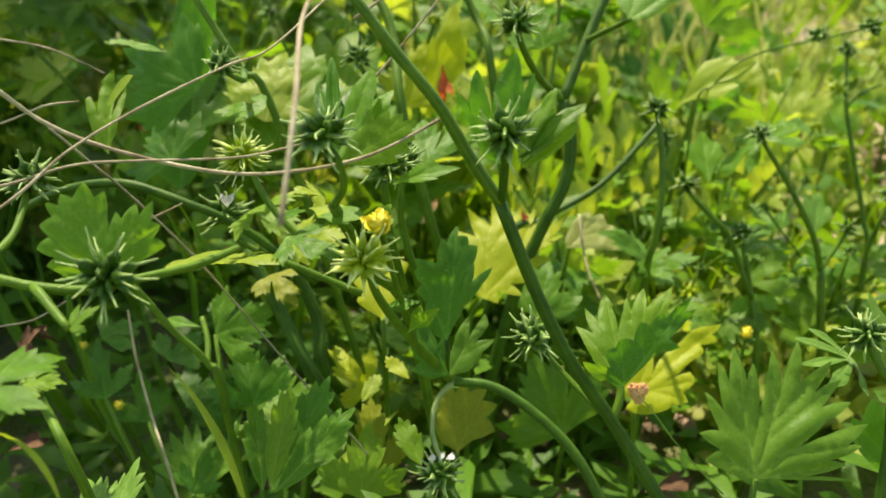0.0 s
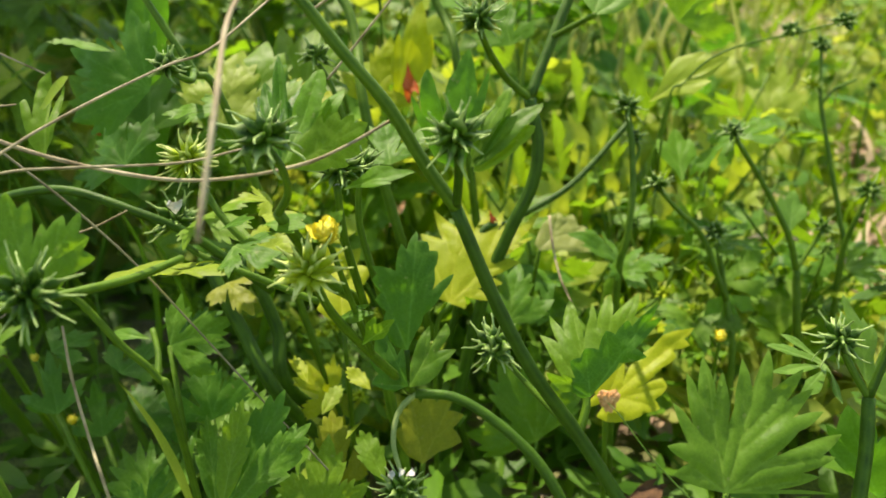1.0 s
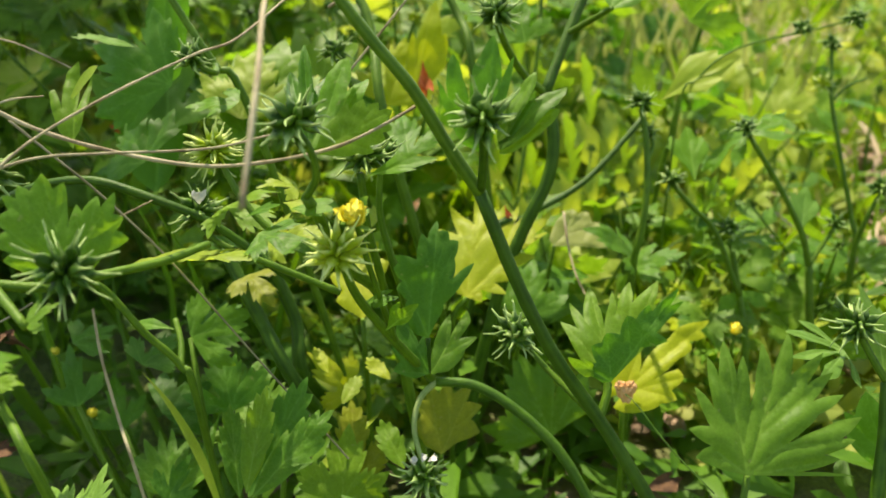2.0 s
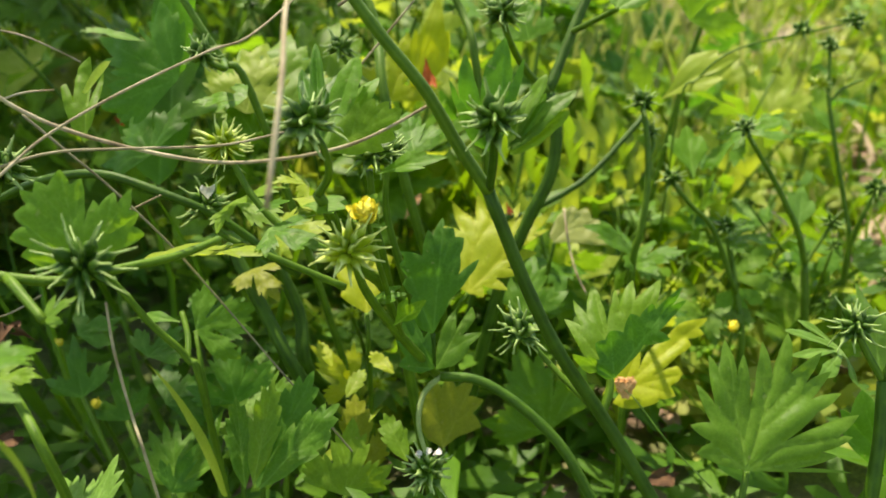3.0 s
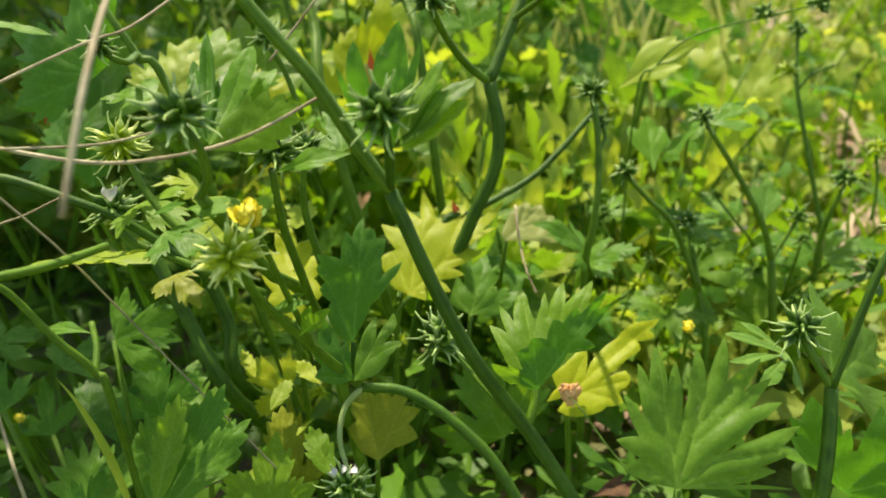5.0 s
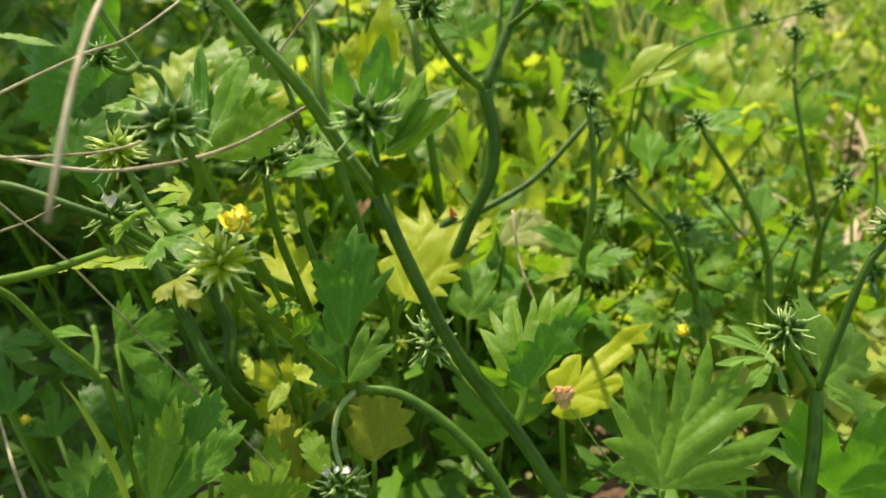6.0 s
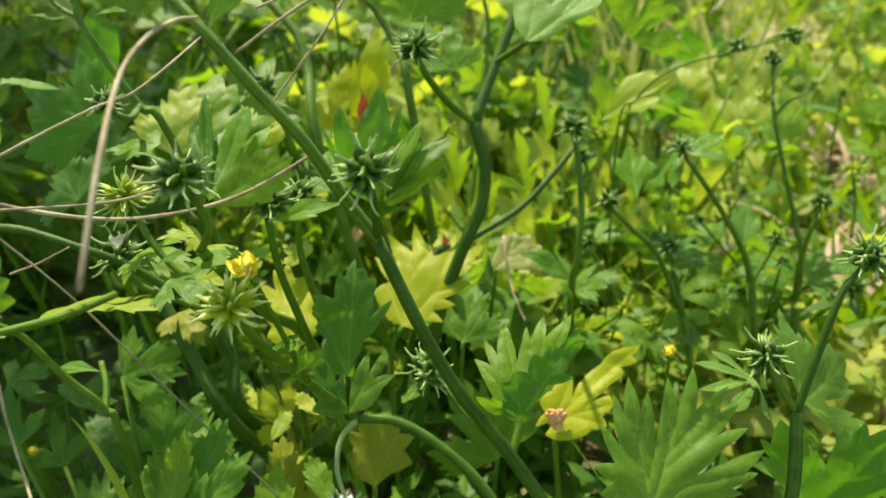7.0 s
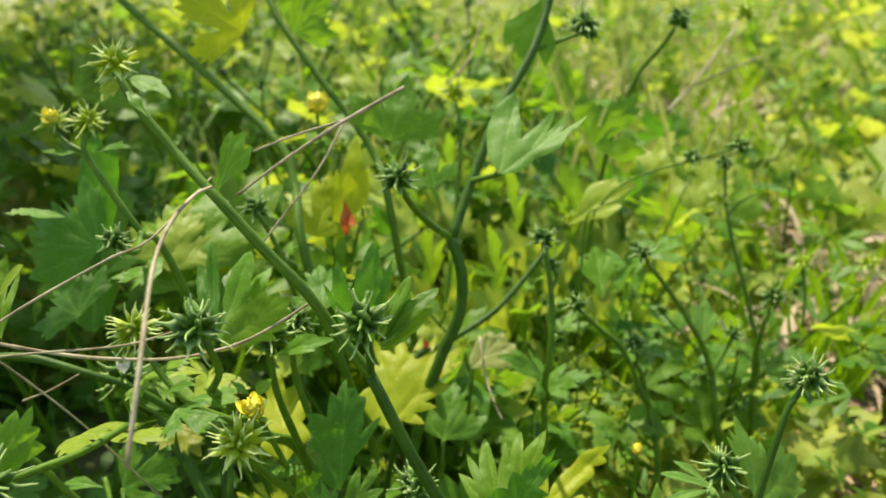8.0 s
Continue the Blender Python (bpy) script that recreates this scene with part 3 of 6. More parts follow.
def achene_poses(rng, count, low=128):
    out = []
    for i in range(count):
        c = 1 - (i + 0.5) / count * (1 - math.cos(radians(low)))
        a = i * 2.39996 + rng.uniform(-0.3, 0.3)
        th = math.acos(max(-1, min(1, c))) + rng.uniform(-0.14, 0.14)
        way = Vector((math.sin(th) * math.cos(a), math.sin(th) * math.sin(a), math.cos(th)))
        turn = way.to_track_quat("Z", "Y").to_matrix().to_4x4() @ pose(0, 0, 0, 0, 0, math.degrees(a) + rng.uniform(-50, 50))
        out.append(turn @ Matrix.Diagonal((1, 1, rng.uniform(0.76, 1.14), 1)))
    return out


def fruit_head(plant, at, radius, axis=(0.0, -0.15, 1.0), seed=0, material=None, count=28, label="", slender=False):
    """A spiny fruit head: a core with each achene as a piece of its own."""
    rng = random.Random(seed)
    material = material or FRUIT
    o = Vector(plant.location)
    m = Matrix.Translation(Vector(at) - o) @ Vector(axis).to_track_quat("Z", "Y").to_matrix().to_4x4() @ Matrix.Diagonal((radius, radius, radius, 1))
    head = part("fruit_head", CORES[material.name], plant, m, label)
    for p in achene_poses(rng, count):
        part("achene", rng.choice(SLENDER[material.name] if slender else ACHENES[material.name]), head, p)
    return head


def petal_mesh():
    verts, faces = [], []
    for j in range(6):
        s = j / 5
        w = 0.36 * math.sin(math.pi * min(0.97, 0.12 + 0.74 * s)) ** 0.8
        for i in range(5):
            u = i / 4 * 2 - 1
            verts.append((u * w, 0.10 + 0.28 * math.sin(s * 1.5) + 0.08 * u * u * -1, s * (1 - 0.10 * u * u)))
    for j in range(5):
        for i in range(4):
            p = j * 5 + i
            faces.append((p, p + 1, p + 6, p + 5))
    return mesh_of("petal", verts, faces, PETAL)


PETAL_MESH = petal_mesh()
def stamen_mesh():
    """A bumpy dome of short yellow petals and stamens."""
    bm = bmesh.new()
    bmesh.ops.create_icosphere(bm, subdivisions=4, radius=0.46)
    for v in bm.verts:
        d = v.co.normalized()
        cell = noise.voronoi(d * 4.2)[0]
        v.co = d * (0.34 + 0.30 * max(0.0, 0.75 - 1.4 * cell[0]) + 0.05 * noise.noise(d * 9)) * (1.0 if d.z < 0 else 1.0 + 0.45 * d.z)
    me = bpy.data.meshes.new("flower_centre")
    bm.to_mesh(me)
    bm.free()
    me.polygons.foreach_set("use_smooth", [True] * len(me.polygons))
    me.materials.append(PETAL)
    return me


STAMENS = stamen_mesh()
SEPAL_MESH = leaf_mesh("sepal", 77, LEAF_PALE, fingers=((0, 1.0),), width=0.2, columns=14, rings=(0.3, 0.6, 1.0))


def flower(plant, at, size, axis=(0.1, -0.2, 1.0), seed=0, petals=5):
    """A small yellow flower, half open, above green sepals."""
    rng = random.Random(seed)
    o = Vector(plant.location)
    m = Matrix.Translation(Vector(at) - o) @ Vector(axis).to_track_quat("Z", "Y").to_matrix().to_4x4() @ Matrix.Diagonal((size, size, size, 1))
    head = part("flower", CORES[FRUIT_YOUNG.name], plant, m, "small half-open yellow flower")
    part("flower_centre", STAMENS, head, pose(0, 0, 0.25))
    for p in achene_poses(rng, petals * 3, 40):
        k = rng.uniform(0.8, 1.25)
        part("petal", PETAL_MESH, head, p @ Matrix.Diagonal((0.8 * k, 0.8 * k, 0.8 * k, 1)))
    for i in range(4):
        part("sepal", SEPAL_MESH, head, pose(0, 0, -0.15, 28 + rng.uniform(-10, 14), 0, i * 90 + 20) @ Matrix.Diagonal((0.9, 0.9, 0.9, 1)))
    return head


# ---- ground ----
def ground_mesh():
    verts, faces = [], []
    edges_x = [-300, -60, -12, -4, -2] + [(-1.0 + 0.05 * i) for i in range(61)] + [2.6, 4, 12, 60, 300]
    edges_y = [-300, -60, -8, -2, -0.6] + [(-0.2 + 0.05 * i) for i in range(61)] + [3.4, 5, 12, 60, 300]
    for y in edges_y:
        for x in edges_x:
            near = max(0.0, 1 - max(abs(x), abs(y)) / 4)
            z = 0.018 * near * noise.noise(Vector((x * 5, y * 5, 0))) + 0.006 * near * noise.noise(Vector((x * 19, y * 19, 3)))
            verts.append((x, y, z - 0.01))
    n = len(edges_x)
    for j in range(len(edges_y) - 1):
        for i in range(n - 1):
            p = j * n + i
            faces.append((p, p + 1, p + n + 1, p + n))
    return mesh_of("ground", verts, faces, SOIL)


tagged(new("ground", ground_mesh()), "brown earth with moss and low green growth", "ground", kind="structure")


# ---- the plants in front, each with its own root ----
RIPE = "spiny ripe green fruit head"
YOUNG = "spiny yellow-green young fruit head"
PLANT = "buttercup plant"

# the plant with the long slanting stem
tall = thing("buttercup_plant", (0.105, 0.150, 0.0), "tall green buttercup with long slanting stem and spiny fruit", PLANT, "buttercups")
# one stem in two greens: darker below as in shade, lighter above as lit
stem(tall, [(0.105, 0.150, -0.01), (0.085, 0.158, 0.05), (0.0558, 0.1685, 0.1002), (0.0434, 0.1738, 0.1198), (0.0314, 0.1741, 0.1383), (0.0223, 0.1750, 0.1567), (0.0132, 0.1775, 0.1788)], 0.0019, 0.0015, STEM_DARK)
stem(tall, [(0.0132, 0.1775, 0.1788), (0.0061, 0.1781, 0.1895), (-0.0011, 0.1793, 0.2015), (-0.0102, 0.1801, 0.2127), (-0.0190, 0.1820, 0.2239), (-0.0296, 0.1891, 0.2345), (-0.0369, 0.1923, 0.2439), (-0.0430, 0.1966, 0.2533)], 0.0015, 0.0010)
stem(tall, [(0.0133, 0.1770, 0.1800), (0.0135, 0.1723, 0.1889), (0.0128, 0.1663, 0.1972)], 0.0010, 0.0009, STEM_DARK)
fruit_head(tall, (0.0127, 0.1655, 0.1991), 0.0087, (0.05, -0.2, 1), 3, count=26, label=RIPE)
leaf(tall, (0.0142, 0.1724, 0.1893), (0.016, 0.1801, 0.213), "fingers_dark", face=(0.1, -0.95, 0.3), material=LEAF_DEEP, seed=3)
for base, tip, seed, width, tone in (((0.0159, 0.1677, 0.1936), (0.0238, 0.1736, 0.2068), 4, 0.95, LEAF_COOL), ((0.0165, 0.1673, 0.1926), (0.0236, 0.1720, 0.2033), 5, 0.9, LEAF),
                                     ((0.0158, 0.1671, 0.1921), (0.0299, 0.1723, 0.2044), 17, 1.0, LEAF_COOL), ((0.0163, 0.1666, 0.1912), (0.0286, 0.1702, 0.1998), 18, 1.1, LEAF_FRESH)):
    leaf(tall, base, tip, "lance", face=(-0.35, -0.6, 0.65), material=tone, seed=seed, width=width)
leaf(tall, (-0.0220, 0.1945, 0.2225), (-0.0138, 0.1943, 0.2380), "oval", face=(-0.5, -0.8, 0.3), seed=6)
leaf(tall, (-0.0340, 0.1878, 0.2429), (-0.0394, 0.1928, 0.2497), "narrow", face=(0.3, -0.6, 0.6), seed=7)
stem(tall, [(0.0431, 0.1739, 0.1201), (0.0454, 0.1772, 0.1261), (0.0451, 0.1800, 0.1297)], 0.0012, 0.0009, name="petiole")
# one folded leaf: lit half in the lighter green, shaded half in the darker
leaf(tall, (0.0462, 0.1785, 0.1286), (0.0439, 0.1997, 0.1444), "fold_back", face=(-0.05, -0.6, 0.8), material=LEAF_FRESH, seed=8)
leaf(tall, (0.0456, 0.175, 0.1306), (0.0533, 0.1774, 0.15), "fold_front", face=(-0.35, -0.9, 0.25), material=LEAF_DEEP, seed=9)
leaf(tall, (0.0443, 0.1781, 0.1303), (0.0356, 0.1734, 0.1368), "narrow", face=(0.1, -0.8, 0.3), seed=10)
fruit_head(tall, (0.0237, 0.1891, 0.1361), 0.0081, (-0.5, -0.4, 0.8), 5, label=RIPE)
stem(tall, [(0.0412, 0.1747, 0.1218), (0.0338, 0.1810, 0.1270), (0.0269, 0.1869, 0.1327)], 0.0009, 0.0007)

fruit_head(tall, (-0.0366, 0.1781, 0.2566), 0.0062, (-0.1, -0.3, 1), 55, FRUIT_YOUNG, 22, YOUNG)
leaf(tall, (-0.0361, 0.1791, 0.2537), (-0.0239, 0.1698, 0.2535), "narrow", face=UP, seed=95, material=LEAF_PALE)
leaf(tall, (-0.0369, 0.1792, 0.2537), (-0.0378, 0.1718, 0.2509), "oval", face=UP, seed=96, material=LEAF_LIME)

# the plant with the bowed stalk and the drooping head
bowed = thing("buttercup_plant", (0.085, 0.165, 0.0), "bowed green buttercup with dark lobed leaf and drooping fruit", PLANT, "buttercups")
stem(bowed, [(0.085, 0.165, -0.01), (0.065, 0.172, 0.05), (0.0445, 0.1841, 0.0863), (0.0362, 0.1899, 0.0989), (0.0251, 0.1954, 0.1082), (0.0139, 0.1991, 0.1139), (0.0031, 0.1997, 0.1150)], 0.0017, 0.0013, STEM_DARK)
stem(bowed, [(0.0031, 0.1997, 0.1150), (-0.0016, 0.1967, 0.1109), (-0.0030, 0.1923, 0.1040), (-0.0008, 0.1878, 0.0967)], 0.0009, 0.0006, STEM_PALE, label="pale drooping flower stalk")
fruit_head(bowed, (-0.0006, 0.1862, 0.0933), 0.0083, (0.1, -0.6, 0.3), 6, FRUIT, 30, RIPE)
for base, tip in (((-0.0026, 0.1759, 0.1054), (-0.003, 0.1755, 0.1093)), ((0.0007, 0.1754, 0.107), (0.0036, 0.1748, 0.1105)), ((-0.0009, 0.1754, 0.1068), (-0.0001, 0.175, 0.1107))):
    part("white_bract", leaf_mesh("white_bract", 33, WHITE_BIT, fingers=((-14, 0.9), (12, 1.0)), width=0.2, columns=20, wave=0.4), bowed,
         leaf_pose(Vector(base) - Vector(bowed.location), Vector(base).lerp(Vector(tip), 0.7) - Vector(bowed.location), UP), "tiny white dry bract")
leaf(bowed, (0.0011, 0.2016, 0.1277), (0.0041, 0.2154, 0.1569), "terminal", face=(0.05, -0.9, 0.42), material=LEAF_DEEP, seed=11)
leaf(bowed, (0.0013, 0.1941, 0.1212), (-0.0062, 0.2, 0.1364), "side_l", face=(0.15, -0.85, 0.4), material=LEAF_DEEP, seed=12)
leaf(bowed, (0.0018, 0.1923, 0.1221), (0.0115, 0.2025, 0.136), "side_r", face=(-0.2, -0.7, 0.65), material=LEAF_COOL, seed=13)
stem(bowed, [(0.0018, 0.2001, 0.1159), (0.0011, 0.1990, 0.1215), (0.0011, 0.2016, 0.1277)], 0.0009, 0.0007, STEM_DARK, name="petiole")
stem(bowed, [(0.0018, 0.2001, 0.1159), (-0.0093, 0.1856, 0.1392), (-0.0148, 0.1718, 0.1569), (-0.0166, 0.1616, 0.1707)], 0.0013, 0.0009)
fruit_head(bowed, (-0.0172, 0.1616, 0.1717), 0.0088, (-0.25, -0.45, 0.7), 7, FRUIT_YOUNG, 34, YOUNG)
stem(bowed, [(-0.0072, 0.1873, 0.1359), (-0.0114, 0.1779, 0.1582), (-0.0132, 0.1701, 0.1722), (-0.0138, 0.1670, 0.1774)], 0.0008, 0.0006)
flower(bowed, (-0.0137, 0.1659, 0.1772), 0.0052, seed=3)
leaf(bowed, (-0.0166, 0.1836, 0.1708), (-0.0129, 0.1828, 0.1764), "oval", face=ASIDE, seed=120, material=LEAF_PALE)
leaf(bowed, (-0.0178, 0.1839, 0.1714), (-0.0226, 0.1839, 0.1758), "narrow", face=(0, -0.5, 0.8), seed=121, material=LEAF_PALE)
leaf(bowed, (-0.0091, 0.1814, 0.1420), (-0.0026, 0.1753, 0.1527), "narrow", seed=13)
leaf(bowed, (-0.0158, 0.1820, 0.1485), (-0.0063, 0.1786, 0.1537), "oval", face=UP, seed=14)

# the plant with several dark heads and a bright leaf
cluster = thing("buttercup_plant", (0.01, 0.225, 0.0), "branching green buttercup with several dark spiny heads", PLANT, "buttercups")
stem(cluster, [(0.01, 0.225, -0.01), (-0.0086, 0.2238, 0.1147), (-0.0185, 0.1969, 0.1518), (-0.0243, 0.1717, 0.1805)], 0.0020, 0.0013)
stem(cluster, [(-0.0243, 0.1717, 0.1805), (-0.0216, 0.1698, 0.1859), (-0.0223, 0.1683, 0.1922), (-0.0245, 0.1684, 0.1959)], 0.0009, 0.0007)
fruit_head(cluster, (-0.0250, 0.1688, 0.1979), 0.0088, (0.1, -0.25, 1), 8, count=26, label=RIPE)
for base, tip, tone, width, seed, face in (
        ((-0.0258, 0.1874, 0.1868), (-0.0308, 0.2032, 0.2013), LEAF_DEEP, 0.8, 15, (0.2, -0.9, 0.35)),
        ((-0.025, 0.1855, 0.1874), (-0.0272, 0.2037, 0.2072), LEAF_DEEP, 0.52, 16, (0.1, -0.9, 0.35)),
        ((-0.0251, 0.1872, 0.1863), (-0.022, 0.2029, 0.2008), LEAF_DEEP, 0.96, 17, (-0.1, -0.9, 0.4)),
        ((-0.0246, 0.1851, 0.1866), (-0.017, 0.2022, 0.2043), LEAF, 1.04, 18, (-0.2, -0.85, 0.45)),
        ((-0.0243, 0.1868, 0.1856), (-0.0123, 0.2021, 0.1996), LEAF, 0.88, 19, (-0.3, -0.88, 0.4)),
        ((-0.0236, 0.1828, 0.1865), (-0.0062, 0.1948, 0.1935), LEAF_FRESH, 1.45, 20, (-0.2, -0.93, 0.25)),
        ((-0.0273, 0.1877, 0.1874), (-0.035, 0.1996, 0.1935), LEAF, 0.96, 21, (0.2, -0.7, 0.65))):
    leaf(cluster, base, tip, "wedge" if tone is LEAF_FRESH else "lance", face=face, material=tone, seed=seed, width=width)
stem(cluster, [(-0.0086, 0.2238, 0.1147), (-0.0115, 0.2090, 0.1422), (-0.0140, 0.2013, 0.1612), (-0.0150, 0.1995, 0.1762)], 0.0013, 0.0009)
fruit_head(cluster, (-0.0144, 0.1999, 0.1801), 0.0087, (0.1, -0.3, 1), 9, label=RIPE)
fruit_head(cluster, (-0.0109, 0.2268, 0.1716), 0.0074, (0.2, -0.2, 1), 10, label=RIPE)
stem(cluster, [(-0.0043, 0.2245, 0.1221), (-0.0115, 0.2263, 0.1492), (-0.0123, 0.2261, 0.1606), (-0.0114, 0.2267, 0.1690)], 0.0012, 0.0008)
leaf(cluster, (-0.0131, 0.1924, 0.1776), (0.0024, 0.1903, 0.1848), "narrow", face=(0.0, -0.6, 0.8), seed=17, material=LEAF)
stem(cluster, [(-0.0220, 0.2020, 0.1509), (-0.0364, 0.2004, 0.1592), (-0.0454, 0.2042, 0.1673), (-0.0516, 0.2095, 0.1764)], 0.0011, 0.0008)
fruit_head(cluster, (-0.0531, 0.2107, 0.1789), 0.0088, (-0.1, -0.3, 1), 11, FRUIT_YOUNG, 40, YOUNG)
fruit_head(cluster, (-0.0632, 0.2243, 0.1569), 0.0087, (0, -0.3, 1), 12, label=RIPE)
part("white_bract", leaf_mesh("white_bract", 31, WHITE_BIT, fingers=((-20, 0.9), (14, 1.0)), width=0.25, columns=20, wave=0.3), cluster,
     leaf_pose(Vector((-0.0611, 0.2188, 0.1609)) - Vector(cluster.location), Vector((-0.0604, 0.2179, 0.1660)) - Vector(cluster.location), TO_EYE), "tiny white dry bract")
stem(cluster, [(-0.0244, 0.2209, 0.1322), (-0.0439, 0.2200, 0.1421), (-0.0583, 0.2210, 0.1489), (-0.0629, 0.2234, 0.1551)], 0.0011, 0.0008)
leaf(cluster, (-0.0662, 0.1935, 0.1562), (-0.0388, 0.1818, 0.1666), "deep", face=(0.05, 0.22, 1), seed=18, material=LEAF_LIME, width=0.8)
leaf(cluster, (-0.0397, 0.1916, 0.1640), (-0.0250, 0.1813, 0.1656), "deep", face=UP, seed=19)
leaf(cluster, (-0.0289, 0.1752, 0.1762), (-0.0181, 0.1714, 0.1799), "oval", face=UP, seed=20)
leaf(cluster, (-0.0443, 0.1977, 0.1652), (-0.0348, 0.1952, 0.1717), "narrow", face=UP, seed=21)

leaf(cluster, (-0.0353, 0.2025, 0.1675), (-0.0237, 0.1925, 0.1706), "oval", face=UP, seed=84, material=LEAF_LIME)
leaf(cluster, (-0.0546, 0.2214, 0.1595), (-0.0398, 0.2060, 0.1628), "deep", face=UP, seed=85, material=LEAF_FRESH)
leaf(cluster, (-0.0471, 0.2349, 0.1414), (-0.0309, 0.2324, 0.1492), "deep", face=(-0.1, -0.4, 1), seed=86, material=LEAF_LIME)
leaf(cluster, (-0.0565, 0.2449, 0.1267), (-0.0462, 0.2329, 0.1253), "deep", face=UP, seed=88, material=LEAF_OLIVE)
leaf(cluster, (-0.0170, 0.2594, 0.1368), (-0.0241, 0.2625, 0.1432), "broad", face=UP, seed=89, material=LEAF_LIME)
leaf(cluster, (-0.0283, 0.1868, 0.1773), (-0.0362, 0.1829, 0.1809), "deep", face=UP, seed=90, material=LEAF_LIME)

# the plant at the dark edge, with a round lobed leaf behind its head
shaded = thing("buttercup_plant", (-0.17, 0.19, 0.0), "green buttercup with round lobed leaf behind spiny head", PLANT, "buttercups")
stem(shaded, [(-0.17, 0.19, -0.01), (-0.1238, 0.1570, 0.1608), (-0.0996, 0.1534, 0.1719), (-0.0835, 0.1508, 0.1712), (-0.0740, 0.1523, 0.1696), (-0.0657, 0.1586, 0.1689), (-0.0566, 0.1706, 0.1663), (-0.0506, 0.1859, 0.1635)], 0.0012, 0.0009)
fruit_head(shaded, (-0.0644, 0.1420, 0.1782), 0.0094, (0.0, -0.5, 0.8), 13, count=24, label=RIPE, slender=True)
stem(shaded, [(-0.0728, 0.1523, 0.1696), (-0.0651, 0.1445, 0.1742), (-0.0643, 0.1418, 0.1778)], 0.0010, 0.0008)
leaf(shaded, (-0.0679, 0.1495, 0.1731), (-0.0724, 0.1572, 0.1916), "round", face=(0.1, -0.9, 0.4), material=LEAF, seed=22)
stem(shaded, [(-0.0681, 0.1505, 0.1752), (-0.0716, 0.1522, 0.1695)], 0.0009, 0.0009, name="petiole")
leaf(shaded, (-0.0773, 0.1127, 0.1723), (-0.0667, 0.1291, 0.1719), "deep", face=(0.1, -0.35, 1), seed=23, material=LEAF)
leaf(shaded, (-0.0785, 0.1445, 0.1103), (-0.0916, 0.1625, 0.1133), "broad", seed=97, material=LEAF_PALE, face=(0, -0.7, 0.6), petiole=[(-0.10, 0.19, 0.0)])
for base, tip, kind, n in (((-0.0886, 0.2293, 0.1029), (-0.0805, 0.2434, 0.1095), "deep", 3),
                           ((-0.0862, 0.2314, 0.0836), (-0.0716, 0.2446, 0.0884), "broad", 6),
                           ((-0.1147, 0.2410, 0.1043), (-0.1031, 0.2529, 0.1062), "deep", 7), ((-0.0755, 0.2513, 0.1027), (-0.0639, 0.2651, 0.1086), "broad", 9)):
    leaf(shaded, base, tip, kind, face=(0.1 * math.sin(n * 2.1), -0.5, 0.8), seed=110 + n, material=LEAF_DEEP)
fruit_head(shaded, (-0.0989, 0.1882, 0.1804), 0.0084, (0.2, -0.2, 1), 14, label=RIPE)
stem(shaded, [(-0.1002, 0.1561, 0.1708), (-0.0984, 0.1733, 0.1722), (-0.0996, 0.1873, 0.1785)], 0.001, 0.0008)
stem(shaded, [(-0.1261, 0.2317, 0.1553), (-0.1081, 0.2248, 0.1642), (-0.0899, 0.2208, 0.1674), (-0.0724, 0.2184, 0.1624), (-0.0576, 0.2200, 0.1539), (-0.0380, 0.2223, 0.1353)], 0.0013, 0.0012, STEM_DARK)

# two stems joining low in the shade
low = thing("buttercup_plant", (-0.055, 0.20, 0.0), "low shaded buttercup with pale joined stems and leaves", PLANT, "buttercups")
stem(low, [(-0.0903, 0.2011, 0.1487), (-0.0847, 0.2036, 0.1428), (-0.0768, 0.2047, 0.1291), (-0.0685, 0.2056, 0.1174), (-0.0649, 0.2052, 0.1024), (-0.055, 0.20, -0.01)], 0.0009, 0.0012)
stem(low, [(-0.0685, 0.2056, 0.1174), (-0.0696, 0.2119, 0.1213), (-0.0724, 0.2183, 0.1255)], 0.0010, 0.0008)
leaf(low, (-0.0724, 0.2170, 0.1227), (-0.0880, 0.2226, 0.1241), "narrow", face=UP, seed=24)
leaf(low, (-0.0616, 0.2332, 0.0774), (-0.0585, 0.2571, 0.0935), "wide", face=(0, -0.7, 0.7), seed=25)
leaf(low, (-0.0779, 0.2038, 0.0725), (-0.0796, 0.2195, 0.0861), "low_fan", face=(0.0, -0.65, 0.75), material=LEAF, seed=26)
# lit side of the blade in the lighter green, its dark side in the deeper
for base, tip, tone, width, seed, face in (
        ((-0.0452, 0.1714, 0.1011), (-0.041, 0.1881, 0.1224), LEAF_FRESH, 0.78, 28, (0.2, -0.6, 0.75)),
        ((-0.0457, 0.1757, 0.0962), (-0.0314, 0.194, 0.1211), LEAF_DEEP, 0.93, 27, (-0.2, -0.85, 0.45)),
        ((-0.0443, 0.1725, 0.0988), (-0.0239, 0.1868, 0.1155), LEAF, 0.93, 29, (-0.4, -0.75, 0.5)),
        ((-0.047, 0.1788, 0.0934), (-0.0378, 0.1957, 0.1152), LEAF, 0.81, 30, (0.0, -0.8, 0.6)),
        ((-0.0508, 0.1843, 0.0885), (-0.0549, 0.2004, 0.1084), LEAF, 0.81, 31, (0.1, -0.7, 0.7))):
    leaf(low, base, tip, "wedge", face=face, material=tone, seed=seed, width=width)
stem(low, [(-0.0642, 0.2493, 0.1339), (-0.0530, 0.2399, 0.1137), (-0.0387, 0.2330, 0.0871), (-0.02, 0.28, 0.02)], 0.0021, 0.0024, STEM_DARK)
